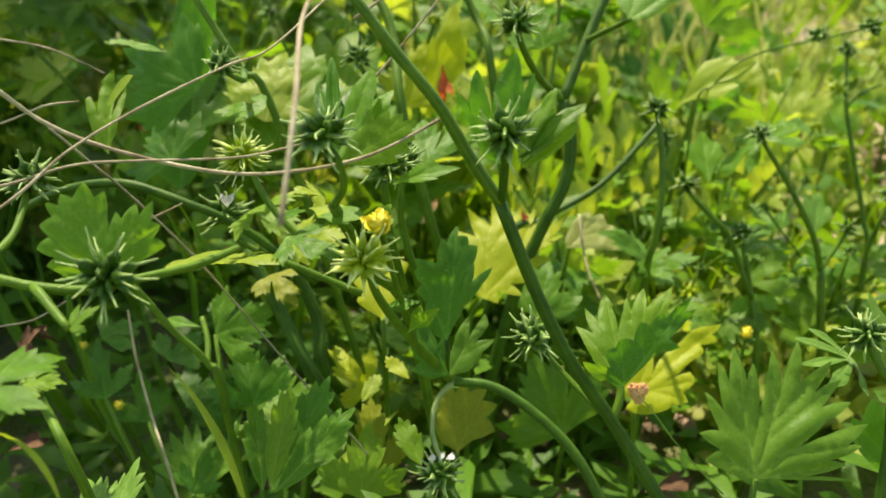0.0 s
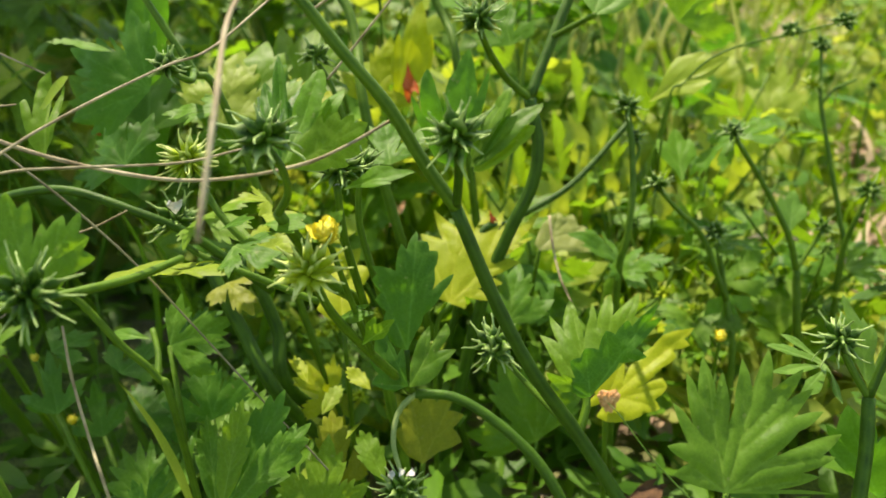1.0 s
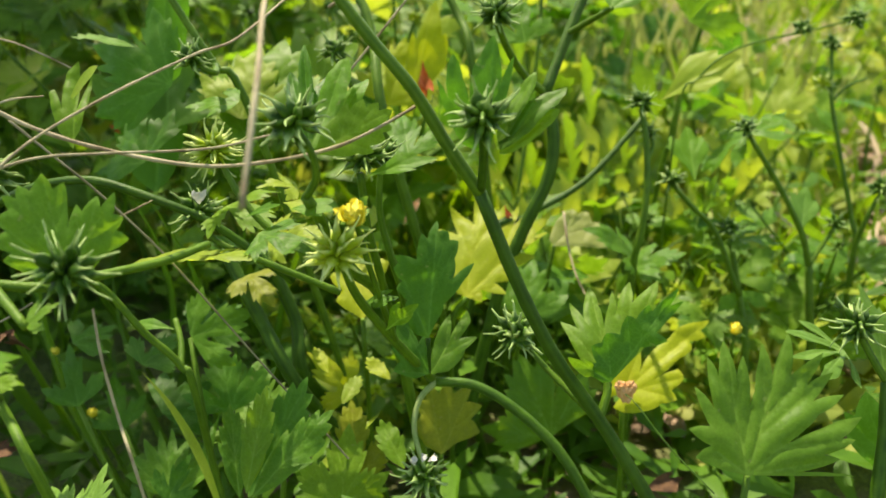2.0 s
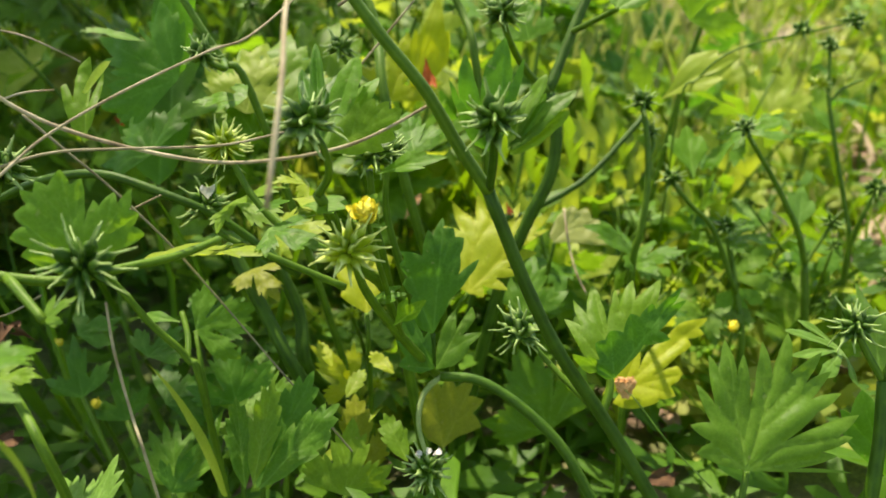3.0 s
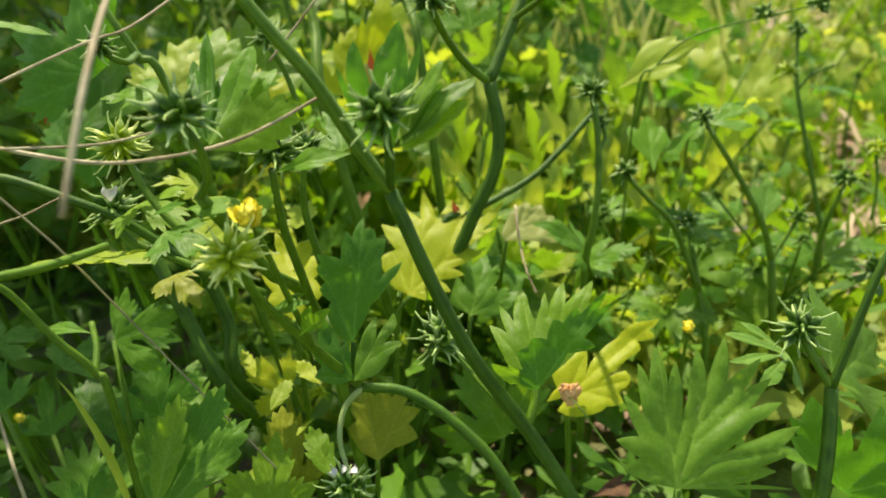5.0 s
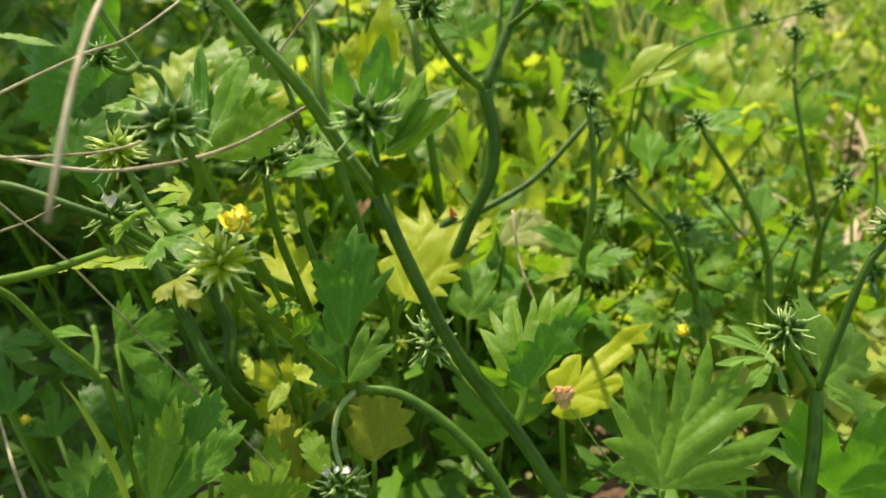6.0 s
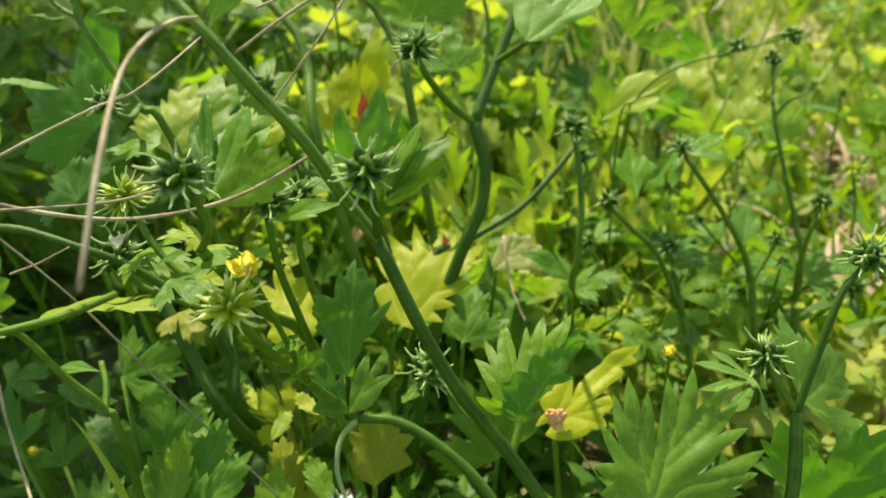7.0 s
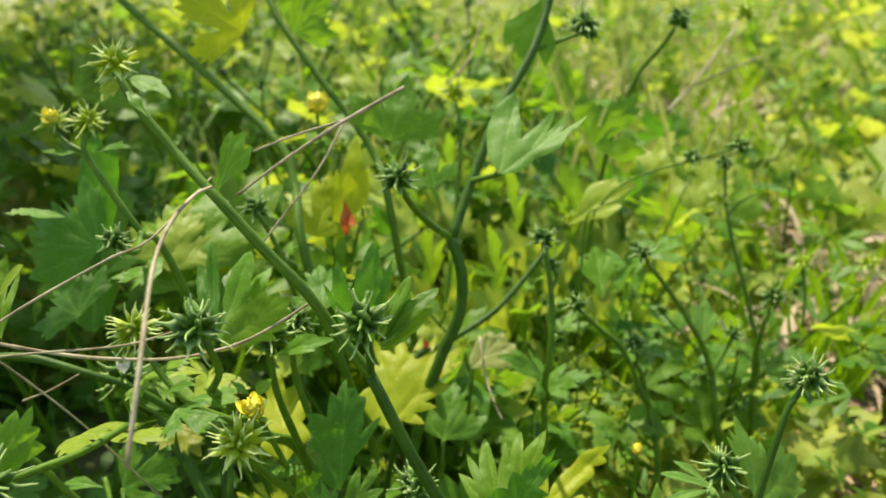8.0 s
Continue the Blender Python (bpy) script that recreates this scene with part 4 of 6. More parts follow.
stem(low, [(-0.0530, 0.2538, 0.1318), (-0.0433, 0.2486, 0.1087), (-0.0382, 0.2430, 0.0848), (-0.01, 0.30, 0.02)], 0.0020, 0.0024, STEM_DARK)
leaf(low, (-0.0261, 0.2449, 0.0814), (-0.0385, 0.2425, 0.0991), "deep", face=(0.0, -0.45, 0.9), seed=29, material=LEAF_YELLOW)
leaf(low, (-0.0242, 0.2404, 0.0481), (-0.0261, 0.2438, 0.0789), "deep", face=(0.0, -0.45, 0.9), seed=30, material=LEAF_OLIVE, width=0.6)
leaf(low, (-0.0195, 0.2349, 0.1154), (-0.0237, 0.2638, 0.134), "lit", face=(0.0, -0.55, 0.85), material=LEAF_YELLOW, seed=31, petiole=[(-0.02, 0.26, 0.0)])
leaf(low, (0.0047, 0.2168, 0.0765), (0.0065, 0.2281, 0.0958), "olive", face=(0.0, -0.85, 0.5), material=LEAF_OLIVE, seed=32, petiole=[(0.0, 0.25, 0.0)])
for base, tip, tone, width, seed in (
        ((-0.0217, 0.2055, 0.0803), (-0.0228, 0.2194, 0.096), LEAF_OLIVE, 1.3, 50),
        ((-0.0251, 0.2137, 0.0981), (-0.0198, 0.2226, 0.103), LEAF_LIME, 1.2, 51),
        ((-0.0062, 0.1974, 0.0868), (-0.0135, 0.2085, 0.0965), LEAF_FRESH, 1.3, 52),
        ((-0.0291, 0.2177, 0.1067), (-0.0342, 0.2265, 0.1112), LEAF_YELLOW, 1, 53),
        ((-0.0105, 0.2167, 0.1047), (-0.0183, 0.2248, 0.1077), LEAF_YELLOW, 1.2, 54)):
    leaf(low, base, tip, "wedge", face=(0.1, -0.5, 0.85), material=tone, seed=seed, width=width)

stem(low, [(-0.0912, 0.1528, 0.1493), (-0.0856, 0.1488, 0.1409), (-0.0777, 0.1420, 0.1268), (-0.070, 0.160, 0.03), (-0.055, 0.20, -0.01)], 0.0010, 0.0012)
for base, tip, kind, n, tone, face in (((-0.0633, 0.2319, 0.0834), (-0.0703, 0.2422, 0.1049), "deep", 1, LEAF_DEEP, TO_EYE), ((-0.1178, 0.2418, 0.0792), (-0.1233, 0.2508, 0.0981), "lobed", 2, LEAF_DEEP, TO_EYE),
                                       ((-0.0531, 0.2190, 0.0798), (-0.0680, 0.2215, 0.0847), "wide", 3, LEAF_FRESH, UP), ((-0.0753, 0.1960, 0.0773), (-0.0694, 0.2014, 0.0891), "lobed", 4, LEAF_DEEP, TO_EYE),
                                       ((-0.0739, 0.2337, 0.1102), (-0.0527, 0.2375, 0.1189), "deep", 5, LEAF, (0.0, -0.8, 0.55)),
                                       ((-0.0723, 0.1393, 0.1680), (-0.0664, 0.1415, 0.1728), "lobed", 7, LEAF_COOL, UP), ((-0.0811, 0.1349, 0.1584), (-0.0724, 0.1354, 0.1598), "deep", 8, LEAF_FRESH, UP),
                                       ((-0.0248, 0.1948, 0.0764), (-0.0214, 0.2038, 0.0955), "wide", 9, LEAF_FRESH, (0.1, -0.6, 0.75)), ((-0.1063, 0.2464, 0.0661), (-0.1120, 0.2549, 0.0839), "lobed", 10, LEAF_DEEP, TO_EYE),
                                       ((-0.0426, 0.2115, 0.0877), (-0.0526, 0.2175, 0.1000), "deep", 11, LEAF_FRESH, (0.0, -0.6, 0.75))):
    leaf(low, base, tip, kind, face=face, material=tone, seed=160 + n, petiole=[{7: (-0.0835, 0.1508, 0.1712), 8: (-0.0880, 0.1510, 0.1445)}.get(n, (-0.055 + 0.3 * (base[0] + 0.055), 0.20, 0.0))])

# leaves with sunlight put into their yellow colour, and the large leaf further right
yellow_lit = thing("buttercup_plant", (0.045, 0.26, 0.0), "buttercup with yellow-green lobed leaves coloured as sunlit, on thin stalks", PLANT, "buttercups")
leaf(yellow_lit, (0.0146, 0.2662, 0.1062), (0.0309, 0.2957, 0.1303), "sun", face=(-0.1, -0.6, 0.8), material=LEAF_YELLOW, seed=33, label="sunlit yellow-green lobed leaf", petiole=[(0.01, 0.265, 0.0), (0.0094, 0.2668, 0.0887)])
leaf(yellow_lit, (0.0628, 0.2269, 0.0915), (0.0844, 0.2398, 0.1065), "low_yellow", face=(-0.2, -0.6, 0.8), material=LEAF_YELLOW, seed=34, label="sunlit yellow-green lobed leaf", petiole=[(0.07, 0.235, 0.0)])
leaf(yellow_lit, (0.0481, 0.2690, 0.0434), (0.0341, 0.2733, 0.0754), "broad", seed=36, petiole=[(0.045, 0.27, 0.0)])
leaf(yellow_lit, (0.0508, 0.3047, 0.1084), (0.0599, 0.3186, 0.1189), "roof", face=(0.0, -0.6, 0.8), material=LEAF_BLEACHED, seed=37, petiole=[(0.045, 0.34, 0.0)])
leaf(yellow_lit, (0.0362, 0.2801, 0.0902), (0.0433, 0.2988, 0.1072), "wide", seed=38, petiole=[(0.03, 0.29, 0.0)])
withered = thing("withered_bract", (0.0628, 0.2251, 0.0939), "crumpled pinkish dry bract lying on a yellow leaf", "dry bract")
bm = bmesh.new()
for dx, dz, r in ((0.0, 0.0, 0.0019), (0.0013, 0.0012, 0.0015), (-0.0010, 0.0014, 0.0014), (0.0004, -0.0014, 0.0012)):
    made = bmesh.ops.create_icosphere(bm, subdivisions=3, radius=r, matrix=Matrix.Translation((dx, 0, dz)))["verts"]
    for v in made:
        v.co.y *= 0.6
        v.co += v.co.normalized() * 0.0007 * noise.noise(v.co * 1700)
me = bpy.data.meshes.new("scrap")
bm.to_mesh(me)
bm.free()
me.materials.append(WITHERED)
part("scrap", me, withered, pose(0, -0.001, 0, -15, 0, 0) @ Matrix.Diagonal((1.35, 1.2, 1.35, 1)))

right = thing("buttercup_plant", (0.10, 0.135, 0.0), "upright green buttercup with forked stem and large leaf", PLANT, "buttercups")
stem(right, [(0.10, 0.135, -0.01), (0.108, 0.152, 0.06), (0.1119, 0.1657, 0.1032), (0.1140, 0.1715, 0.1158), (0.1154, 0.1779, 0.1271)], 0.0020, 0.0016, STEM_DARK)
stem(right, [(0.1154, 0.1779, 0.1271), (0.1117, 0.1806, 0.1329), (0.1090, 0.1828, 0.1378)], 0.0010, 0.0009)
fruit_head(right, (0.1081, 0.1839, 0.1400), 0.0079, (-0.2, -0.4, 0.9), 15, count=26, label=RIPE)
stem(right, [(0.1154, 0.1779, 0.1271), (0.1200, 0.1814, 0.1419), (0.1252, 0.1850, 0.1569), (0.1308, 0.1875, 0.1623)], 0.0011, 0.0009, STEM_DARK)
fruit_head(right, (0.1322, 0.1882, 0.1639), 0.0080, (0.3, -0.3, 0.9), 16, label=RIPE)
leaf(right, (0.1080, 0.1863, 0.1310), (0.0917, 0.1788, 0.1360), "fingered", face=(0, -0.4, 1), seed=39, material=LEAF_PALE)
leaf(right, (0.1256, 0.1945, 0.1179), (0.1536, 0.2188, 0.1232), "deep", face=(0.0, -0.8, 0.5), material=LEAF_COOL, seed=40)
leaf(right, (0.1250, 0.1784, 0.0951), (0.1372, 0.1694, 0.1234), "broad", face=(0.0, -0.7, 0.7), seed=41, material=LEAF_DEEP)
leaf(right, (0.0736, 0.155, 0.118), (0.0868, 0.1753, 0.1426), "great", face=(0.0, -0.75, 0.62), material=LEAF_COOL, seed=42, label="large mid-green lobed leaf with pale veins", petiole=[(0.075, 0.155, 0.0)])

# the thick stem behind the main head
thick = thing("buttercup_plant", (0.005, 0.275, 0.0), "buttercup with thick dark forked stem and fruit", PLANT, "buttercups")
stem(thick, [(0.005, 0.275, -0.01), (0.0248, 0.2772, 0.0928), (0.0355, 0.2787, 0.1267), (0.0434, 0.2807, 0.1444), (0.0452, 0.2831, 0.1596), (0.0419, 0.2857, 0.1742)], 0.0024, 0.0021, STEM_DARK)
stem(thick, [(0.0419, 0.2857, 0.1742), (0.0508, 0.2975, 0.1926), (0.0622, 0.3104, 0.2143), (0.0779, 0.3233, 0.2366), (0.0863, 0.3350, 0.2546), (0.0901, 0.3411, 0.2712)], 0.0019, 0.0016, STEM_DARK)
stem(thick, [(0.0419, 0.2857, 0.1742), (0.0338, 0.2805, 0.1819), (0.0271, 0.2711, 0.1925), (0.0233, 0.2642, 0.2013)], 0.0014, 0.0010)
fruit_head(thick, (0.0230, 0.2644, 0.2041), 0.0090, (-0.1, -0.3, 1), 17, label=RIPE)
leaf(thick, (0.0855, 0.3359, 0.2567), (0.0693, 0.3217, 0.2310), "oval", face=(-0.3, -0.9, 0.1), seed=45, width=1.3)
stem(thick, [(0.0784, 0.3233, 0.2366), (0.0884, 0.3289, 0.2388), (0.0986, 0.3345, 0.2411)], 0.0009, 0.0008)
fruit_head(thick, (0.1015, 0.3372, 0.2430), 0.0095, (0.5, -0.2, 0.7), 18, label=RIPE)
leaf(thick, (0.0558, 0.2544, 0.207), (0.0805, 0.2657, 0.2243), "silver", face=(-0.25, -0.6, 0.75), material=LEAF_PALE, seed=46, petiole=[(0.0508, 0.2975, 0.1926)])
leaf(thick, (0.0376, 0.3121, 0.1867), (0.0331, 0.3241, 0.2035), "deep", seed=47)
leaf(thick, (0.0206, 0.3295, 0.2016), (0.0290, 0.3396, 0.2294), "wide", seed=48)
stem(thick, [(0.0, 0.29, 0.0), (0.0229, 0.2874, 0.1138), (0.0373, 0.2964, 0.1236), (0.0612, 0.3068, 0.1341), (0.0820, 0.3202, 0.1511), (0.0866, 0.3253, 0.1550)], 0.0015, 0.0010, STEM_DARK)
leaf(thick, (-0.0044, 0.2564, 0.1610), (-0.0074, 0.2731, 0.1731), "deep", seed=49)

# plants of the second row
def row_plant(label, root, stems, heads=(), leaves=(), group="buttercups"):
    """stems: (points, r0, r1); heads: (place, radius, seed, young); leaves: (base, tip, kind, seed, material, face)."""
    p = thing("buttercup_plant", root, label, PLANT, group)
    for pts, r0, r1 in stems:
        stem(p, pts, r0, r1, STEM)
    for at, r, seed, young in heads:
        fruit_head(p, at, r, (0.1 * math.sin(seed), -0.25, 1), seed, FRUIT_YOUNG if young else FRUIT, 20, YOUNG if young else RIPE)
    for base, tip, kind, seed, material, face in leaves:
        leaf(p, base, tip, kind, face, material, seed)
    return p


row_plant("slender buttercup with one dark spiny head", (0.082, 0.28, 0.0),
          [([(0.082, 0.28, -0.01), (0.0773, 0.2828, 0.0992), (0.0791, 0.2828, 0.1230), (0.0806, 0.2871, 0.1393), (0.0803, 0.2932, 0.1547), (0.0787, 0.2975, 0.1652)], 0.0015, 0.0010),
           ([(0.0804, 0.2906, 0.1469), (0.0837, 0.2961, 0.1516), (0.0828, 0.2979, 0.1554)], 0.0008, 0.0006)],
          [((0.0785, 0.2986, 0.1675), 0.0074, 21, False), ((0.0824, 0.2983, 0.1561), 0.0050, 22, False)],
          [((0.0794, 0.2874, 0.1091), (0.0643, 0.2846, 0.1268), "deep", 51, LEAF, UP), ((0.0794, 0.2864, 0.1071), (0.0948, 0.2810, 0.1192), "deep", 52, LEAF, UP)])
row_plant("forked buttercup with small dark fruit heads", (0.163, 0.305, 0.0),
          [([(0.163, 0.305, -0.01), (0.1626, 0.3057, 0.0538), (0.1586, 0.3053, 0.0765), (0.1568, 0.3099, 0.0959)], 0.0019, 0.0016),
           ([(0.1568, 0.3099, 0.0959), (0.1513, 0.3102, 0.1107), (0.1391, 0.3119, 0.1310), (0.1248, 0.3112, 0.1507)], 0.0014, 0.0009),
           ([(0.1568, 0.3099, 0.0959), (0.1614, 0.3127, 0.1019), (0.1671, 0.3155, 0.1103)], 0.0009, 0.0008)],
          [((0.1230, 0.3118, 0.1537), 0.0068, 23, False), ((0.1675, 0.3162, 0.1118), 0.0068, 24, False)],
          [((0.1535, 0.3148, 0.1086), (0.1581, 0.3273, 0.1238), "oval", 53, LEAF_PALE, TO_EYE), ((0.1256, 0.3171, 0.1493), (0.1098, 0.3219, 0.1358), "deep", 54, LEAF, UP),
           ((0.1289, 0.3171, 0.1493), (0.1445, 0.3268, 0.1580), "deep", 55, LEAF, UP)])
row_plant("leaning buttercup with small dark fruit heads", (0.132, 0.292, 0.0),
          [([(0.132, 0.292, -0.01), (0.1296, 0.2930, 0.0620), (0.1266, 0.3012, 0.0868), (0.1224, 0.3092, 0.1086)], 0.0016, 0.0010),
           ([(0.1266, 0.3012, 0.0868), (0.1146, 0.3047, 0.1132), (0.1037, 0.3035, 0.1247), (0.0945, 0.3029, 0.1344)], 0.0012, 0.0008)],
          [((0.0941, 0.3036, 0.1358), 0.0066, 25, False), ((0.1218, 0.3110, 0.1124), 0.0070, 26, False)],
          [((0.1243, 0.3110, 0.1078), (0.1379, 0.3006, 0.1138), "deep", 56, LEAF, UP), ((0.1278, 0.3049, 0.0874), (0.1294, 0.2926, 0.0731), "deep", 57, LEAF, TO_EYE),
           ((0.1118, 0.3283, 0.1260), (0.1113, 0.3491, 0.1468), "oval", 58, LEAF, TO_EYE)])
row_plant("buttercup with two heads on arched stalk", (0.105, 0.34, 0.0),
          [([(0.105, 0.34, -0.01), (0.1032, 0.3354, 0.1455), (0.1110, 0.3376, 0.1668), (0.1266, 0.3391, 0.1788), (0.1563, 0.3428, 0.1848), (0.1731, 0.3473, 0.1878)], 0.0005, 0.0004)],
          [((0.1764, 0.3492, 0.1877), 0.0072, 27, False), ((0.1526, 0.3434, 0.1856), 0.0060, 28, False)],
          [((0.0975, 0.3402, 0.1574), (0.1225, 0.3361, 0.1788), "oval", 59, LEAF_LIME, (-0.2, -0.6, 0.8)), ((0.1178, 0.3807, 0.1826), (0.1404, 0.3788, 0.2091), "deep", 60, LEAF, TO_EYE)])
row_plant("thin buttercup with small head against the lawn", (0.197, 0.34, 0.0),
          [([(0.197, 0.34, -0.01), (0.1923, 0.3412, 0.0826), (0.1892, 0.3453, 0.1033), (0.1837, 0.3532, 0.1273), (0.1799, 0.3650, 0.1525), (0.1816, 0.3760, 0.1715)], 0.0013, 0.0008),
           ([(0.1804, 0.3639, 0.1502), (0.1869, 0.3666, 0.1559), (0.1968, 0.3702, 0.1588)], 0.0007, 0.0006)],
          [((0.1816, 0.3766, 0.1726), 0.0060, 29, False), ((0.1761, 0.3671, 0.1570), 0.0060, 30, True)],
          [((0.1871, 0.3652, 0.1340), (0.1791, 0.3766, 0.1467), "narrow", 61, LEAF, UP)])
row_plant("buttercup with dark head above bare earth", (0.187, 0.325, 0.0),
          [([(0.187, 0.325, -0.01), (0.1869, 0.3276, 0.0539), (0.1856, 0.3304, 0.0892), (0.1873, 0.3296, 0.1071), (0.1911, 0.3303, 0.1179)], 0.0015, 0.0009),
           ([(0.1723, 0.3306, 0.0593), (0.1859, 0.3310, 0.0767), (0.2005, 0.3258, 0.0936)], 0.0012, 0.0009),
           ([(0.2233, 0.3605, 0.0898), (0.2255, 0.3665, 0.1057), (0.2247, 0.3711, 0.1177)], 0.0009, 0.0007)],
          [((0.1918, 0.3314, 0.1208), 0.0078, 31, False), ((0.1993, 0.3092, 0.0918), 0.0085, 32, False), ((0.2249, 0.3721, 0.1204), 0.0075, 33, True), ((0.2632, 0.3787, 0.1157), 0.0075, 34, True)],
          [((0.1864, 0.3348, 0.0867), (0.1647, 0.3446, 0.0951), "deep", 62, LEAF, UP), ((0.1881, 0.3293, 0.0866), (0.2087, 0.3226, 0.1006), "deep", 63, LEAF, UP)])
row_plant("buttercup with dark head on slanting stalk", (0.11, 0.42, 0.0),
          [([(0.11, 0.42, -0.01), (0.1294, 0.4117, 0.1532), (0.1440, 0.4097, 0.2064), (0.1544, 0.4048, 0.2235), (0.1598, 0.3981, 0.2348)], 0.0015, 0.0010)],
          [((0.1621, 0.3993, 0.2383), 0.0098, 35, False), ((0.2069, 0.4283, 0.2372), 0.0085, 36, True)],
          [((0.1433, 0.4047, 0.1931), (0.1242, 0.3990, 0.2035), "deep", 64, LEAF, UP)])
blooming = row_plant("buttercup with yellow flower and young heads", (-0.01, 0.265, 0.0),
          [([(-0.01, 0.265, -0.01), (-0.0526, 0.2666, 0.1654), (-0.0642, 0.2655, 0.1890), (-0.0723, 0.2687, 0.2017), (-0.0807, 0.2733, 0.2154), (-0.0800, 0.2758, 0.2220)], 0.0014, 0.0009),
           ([(-0.0807, 0.2733, 0.2154), (-0.0882, 0.2781, 0.2184), (-0.0920, 0.2809, 0.2222)], 0.0008, 0.0006),
           ([(-0.0642, 0.2655, 0.1890), (-0.0564, 0.2331, 0.1939), (-0.0612, 0.2313, 0.1970)], 0.0010, 0.0008)],
          [((-0.0789, 0.2768, 0.2248), 0.0080, 37, True), ((-0.0919, 0.2818, 0.2245), 0.0076, 38, True), ((-0.0620, 0.2317, 0.1980), 0.0068, 39, False)],
          [((-0.0818, 0.2760, 0.2138), (-0.0917, 0.2679, 0.2191), "narrow", 65, LEAF, UP), ((-0.0799, 0.2762, 0.2146), (-0.0642, 0.2670, 0.2209), "narrow", 66, LEAF, UP),
           ((-0.0532, 0.2446, 0.1829), (-0.0685, 0.2453, 0.1845), "deep", 68, LEAF, UP)])
leaf(shaded, (-0.1076, 0.3196, 0.1271), (-0.104, 0.3345, 0.1728), "panel", face=(0.1, -0.95, 0.3), material=LEAF_DEEP, seed=150)
leaf(shaded, (-0.0909, 0.2976, 0.1744), (-0.0886, 0.3085, 0.2144), "strip", face=(0.15, -0.95, 0.25), material=LEAF_DEEP, seed=151)
leaf(shaded, (-0.085, 0.2017, 0.1825), (-0.0863, 0.2173, 0.2007), "sprout", face=(0.1, -0.75, 0.65), material=LEAF_FRESH, seed=152)
leaf(blooming, (-0.0418, 0.2969, 0.1511), (-0.0514, 0.3512, 0.1884), "backlit", face=(0.0, -0.55, 0.8), material=LEAF_FRESH, seed=153)
flower(blooming, (-0.0911, 0.2798, 0.2252), 0.0045, (0.0, -0.6, 0.8), 5)
row_plant("buttercup with long stem and dark head", (0.03, 0.30, 0.0),
          [([(0.03, 0.30, -0.01), (-0.0114, 0.3004, 0.1482), (-0.0193, 0.3266, 0.1875), (-0.0283, 0.3387, 0.2039), (-0.0641, 0.3630, 0.2341), (-0.0921, 0.3788, 0.2570), (-0.1023, 0.3847, 0.2710)], 0.0020, 0.0016),
           ([(0.04, 0.325, 0.0), (0.0210, 0.3250, 0.1615), (0.0131, 0.3431, 0.1938), (-0.0097, 0.3617, 0.2252), (-0.0261, 0.3768, 0.2480), (-0.0334, 0.3887, 0.2641)], 0.0018, 0.0012),
           ([(-0.0201, 0.2873, 0.1632), (-0.0250, 0.2889, 0.1781), (-0.0287, 0.2871, 0.1860)], 0.0010, 0.0008),
           ([(0.03, 0.36, 0.0), (0.0562, 0.4202, 0.1624), (0.0564, 0.4354, 0.1978)], 0.0012, 0.0009)],
          [((-0.0296, 0.2884, 0.1886), 0.0075, 40, False), ((0.0563, 0.4365, 0.2004), 0.0105, 41, True)],
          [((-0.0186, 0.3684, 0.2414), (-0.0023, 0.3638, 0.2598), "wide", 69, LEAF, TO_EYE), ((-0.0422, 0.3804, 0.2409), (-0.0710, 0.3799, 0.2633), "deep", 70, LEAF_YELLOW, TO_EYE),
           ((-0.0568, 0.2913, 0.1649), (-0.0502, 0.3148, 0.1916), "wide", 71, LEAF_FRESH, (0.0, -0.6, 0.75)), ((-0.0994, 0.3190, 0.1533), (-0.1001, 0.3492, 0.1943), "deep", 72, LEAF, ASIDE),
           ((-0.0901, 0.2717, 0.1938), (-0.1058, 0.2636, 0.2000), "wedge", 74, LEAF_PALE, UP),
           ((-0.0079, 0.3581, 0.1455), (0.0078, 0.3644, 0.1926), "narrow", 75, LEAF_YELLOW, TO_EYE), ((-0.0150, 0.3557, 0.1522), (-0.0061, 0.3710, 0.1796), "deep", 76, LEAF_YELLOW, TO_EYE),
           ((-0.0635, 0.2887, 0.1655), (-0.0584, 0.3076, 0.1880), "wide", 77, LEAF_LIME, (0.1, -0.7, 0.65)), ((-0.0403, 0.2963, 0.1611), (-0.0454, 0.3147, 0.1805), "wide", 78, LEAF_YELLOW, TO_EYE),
           ((-0.0559, 0.3008, 0.1649), (-0.0719, 0.3212, 0.1854), "wide", 81, LEAF_FRESH, (0.0, -0.7, 0.6)), ((-0.0515, 0.2962, 0.1674), (-0.0423, 0.3135, 0.1832), "broad", 82, LEAF, (-0.1, -0.7, 0.6)), ((-0.0621, 0.2920, 0.1564), (-0.0706, 0.2988, 0.1715), "deep", 83, LEAF, UP),
           ((-0.0940, 0.2757, 0.1549), (-0.1075, 0.2918, 0.1667), "broad", 79, LEAF_DEEP, TO_EYE), ((-0.0812, 0.2742, 0.1809), (-0.1100, 0.2811, 0.1945), "wide", 80, LEAF_DEEP, TO_EYE)])

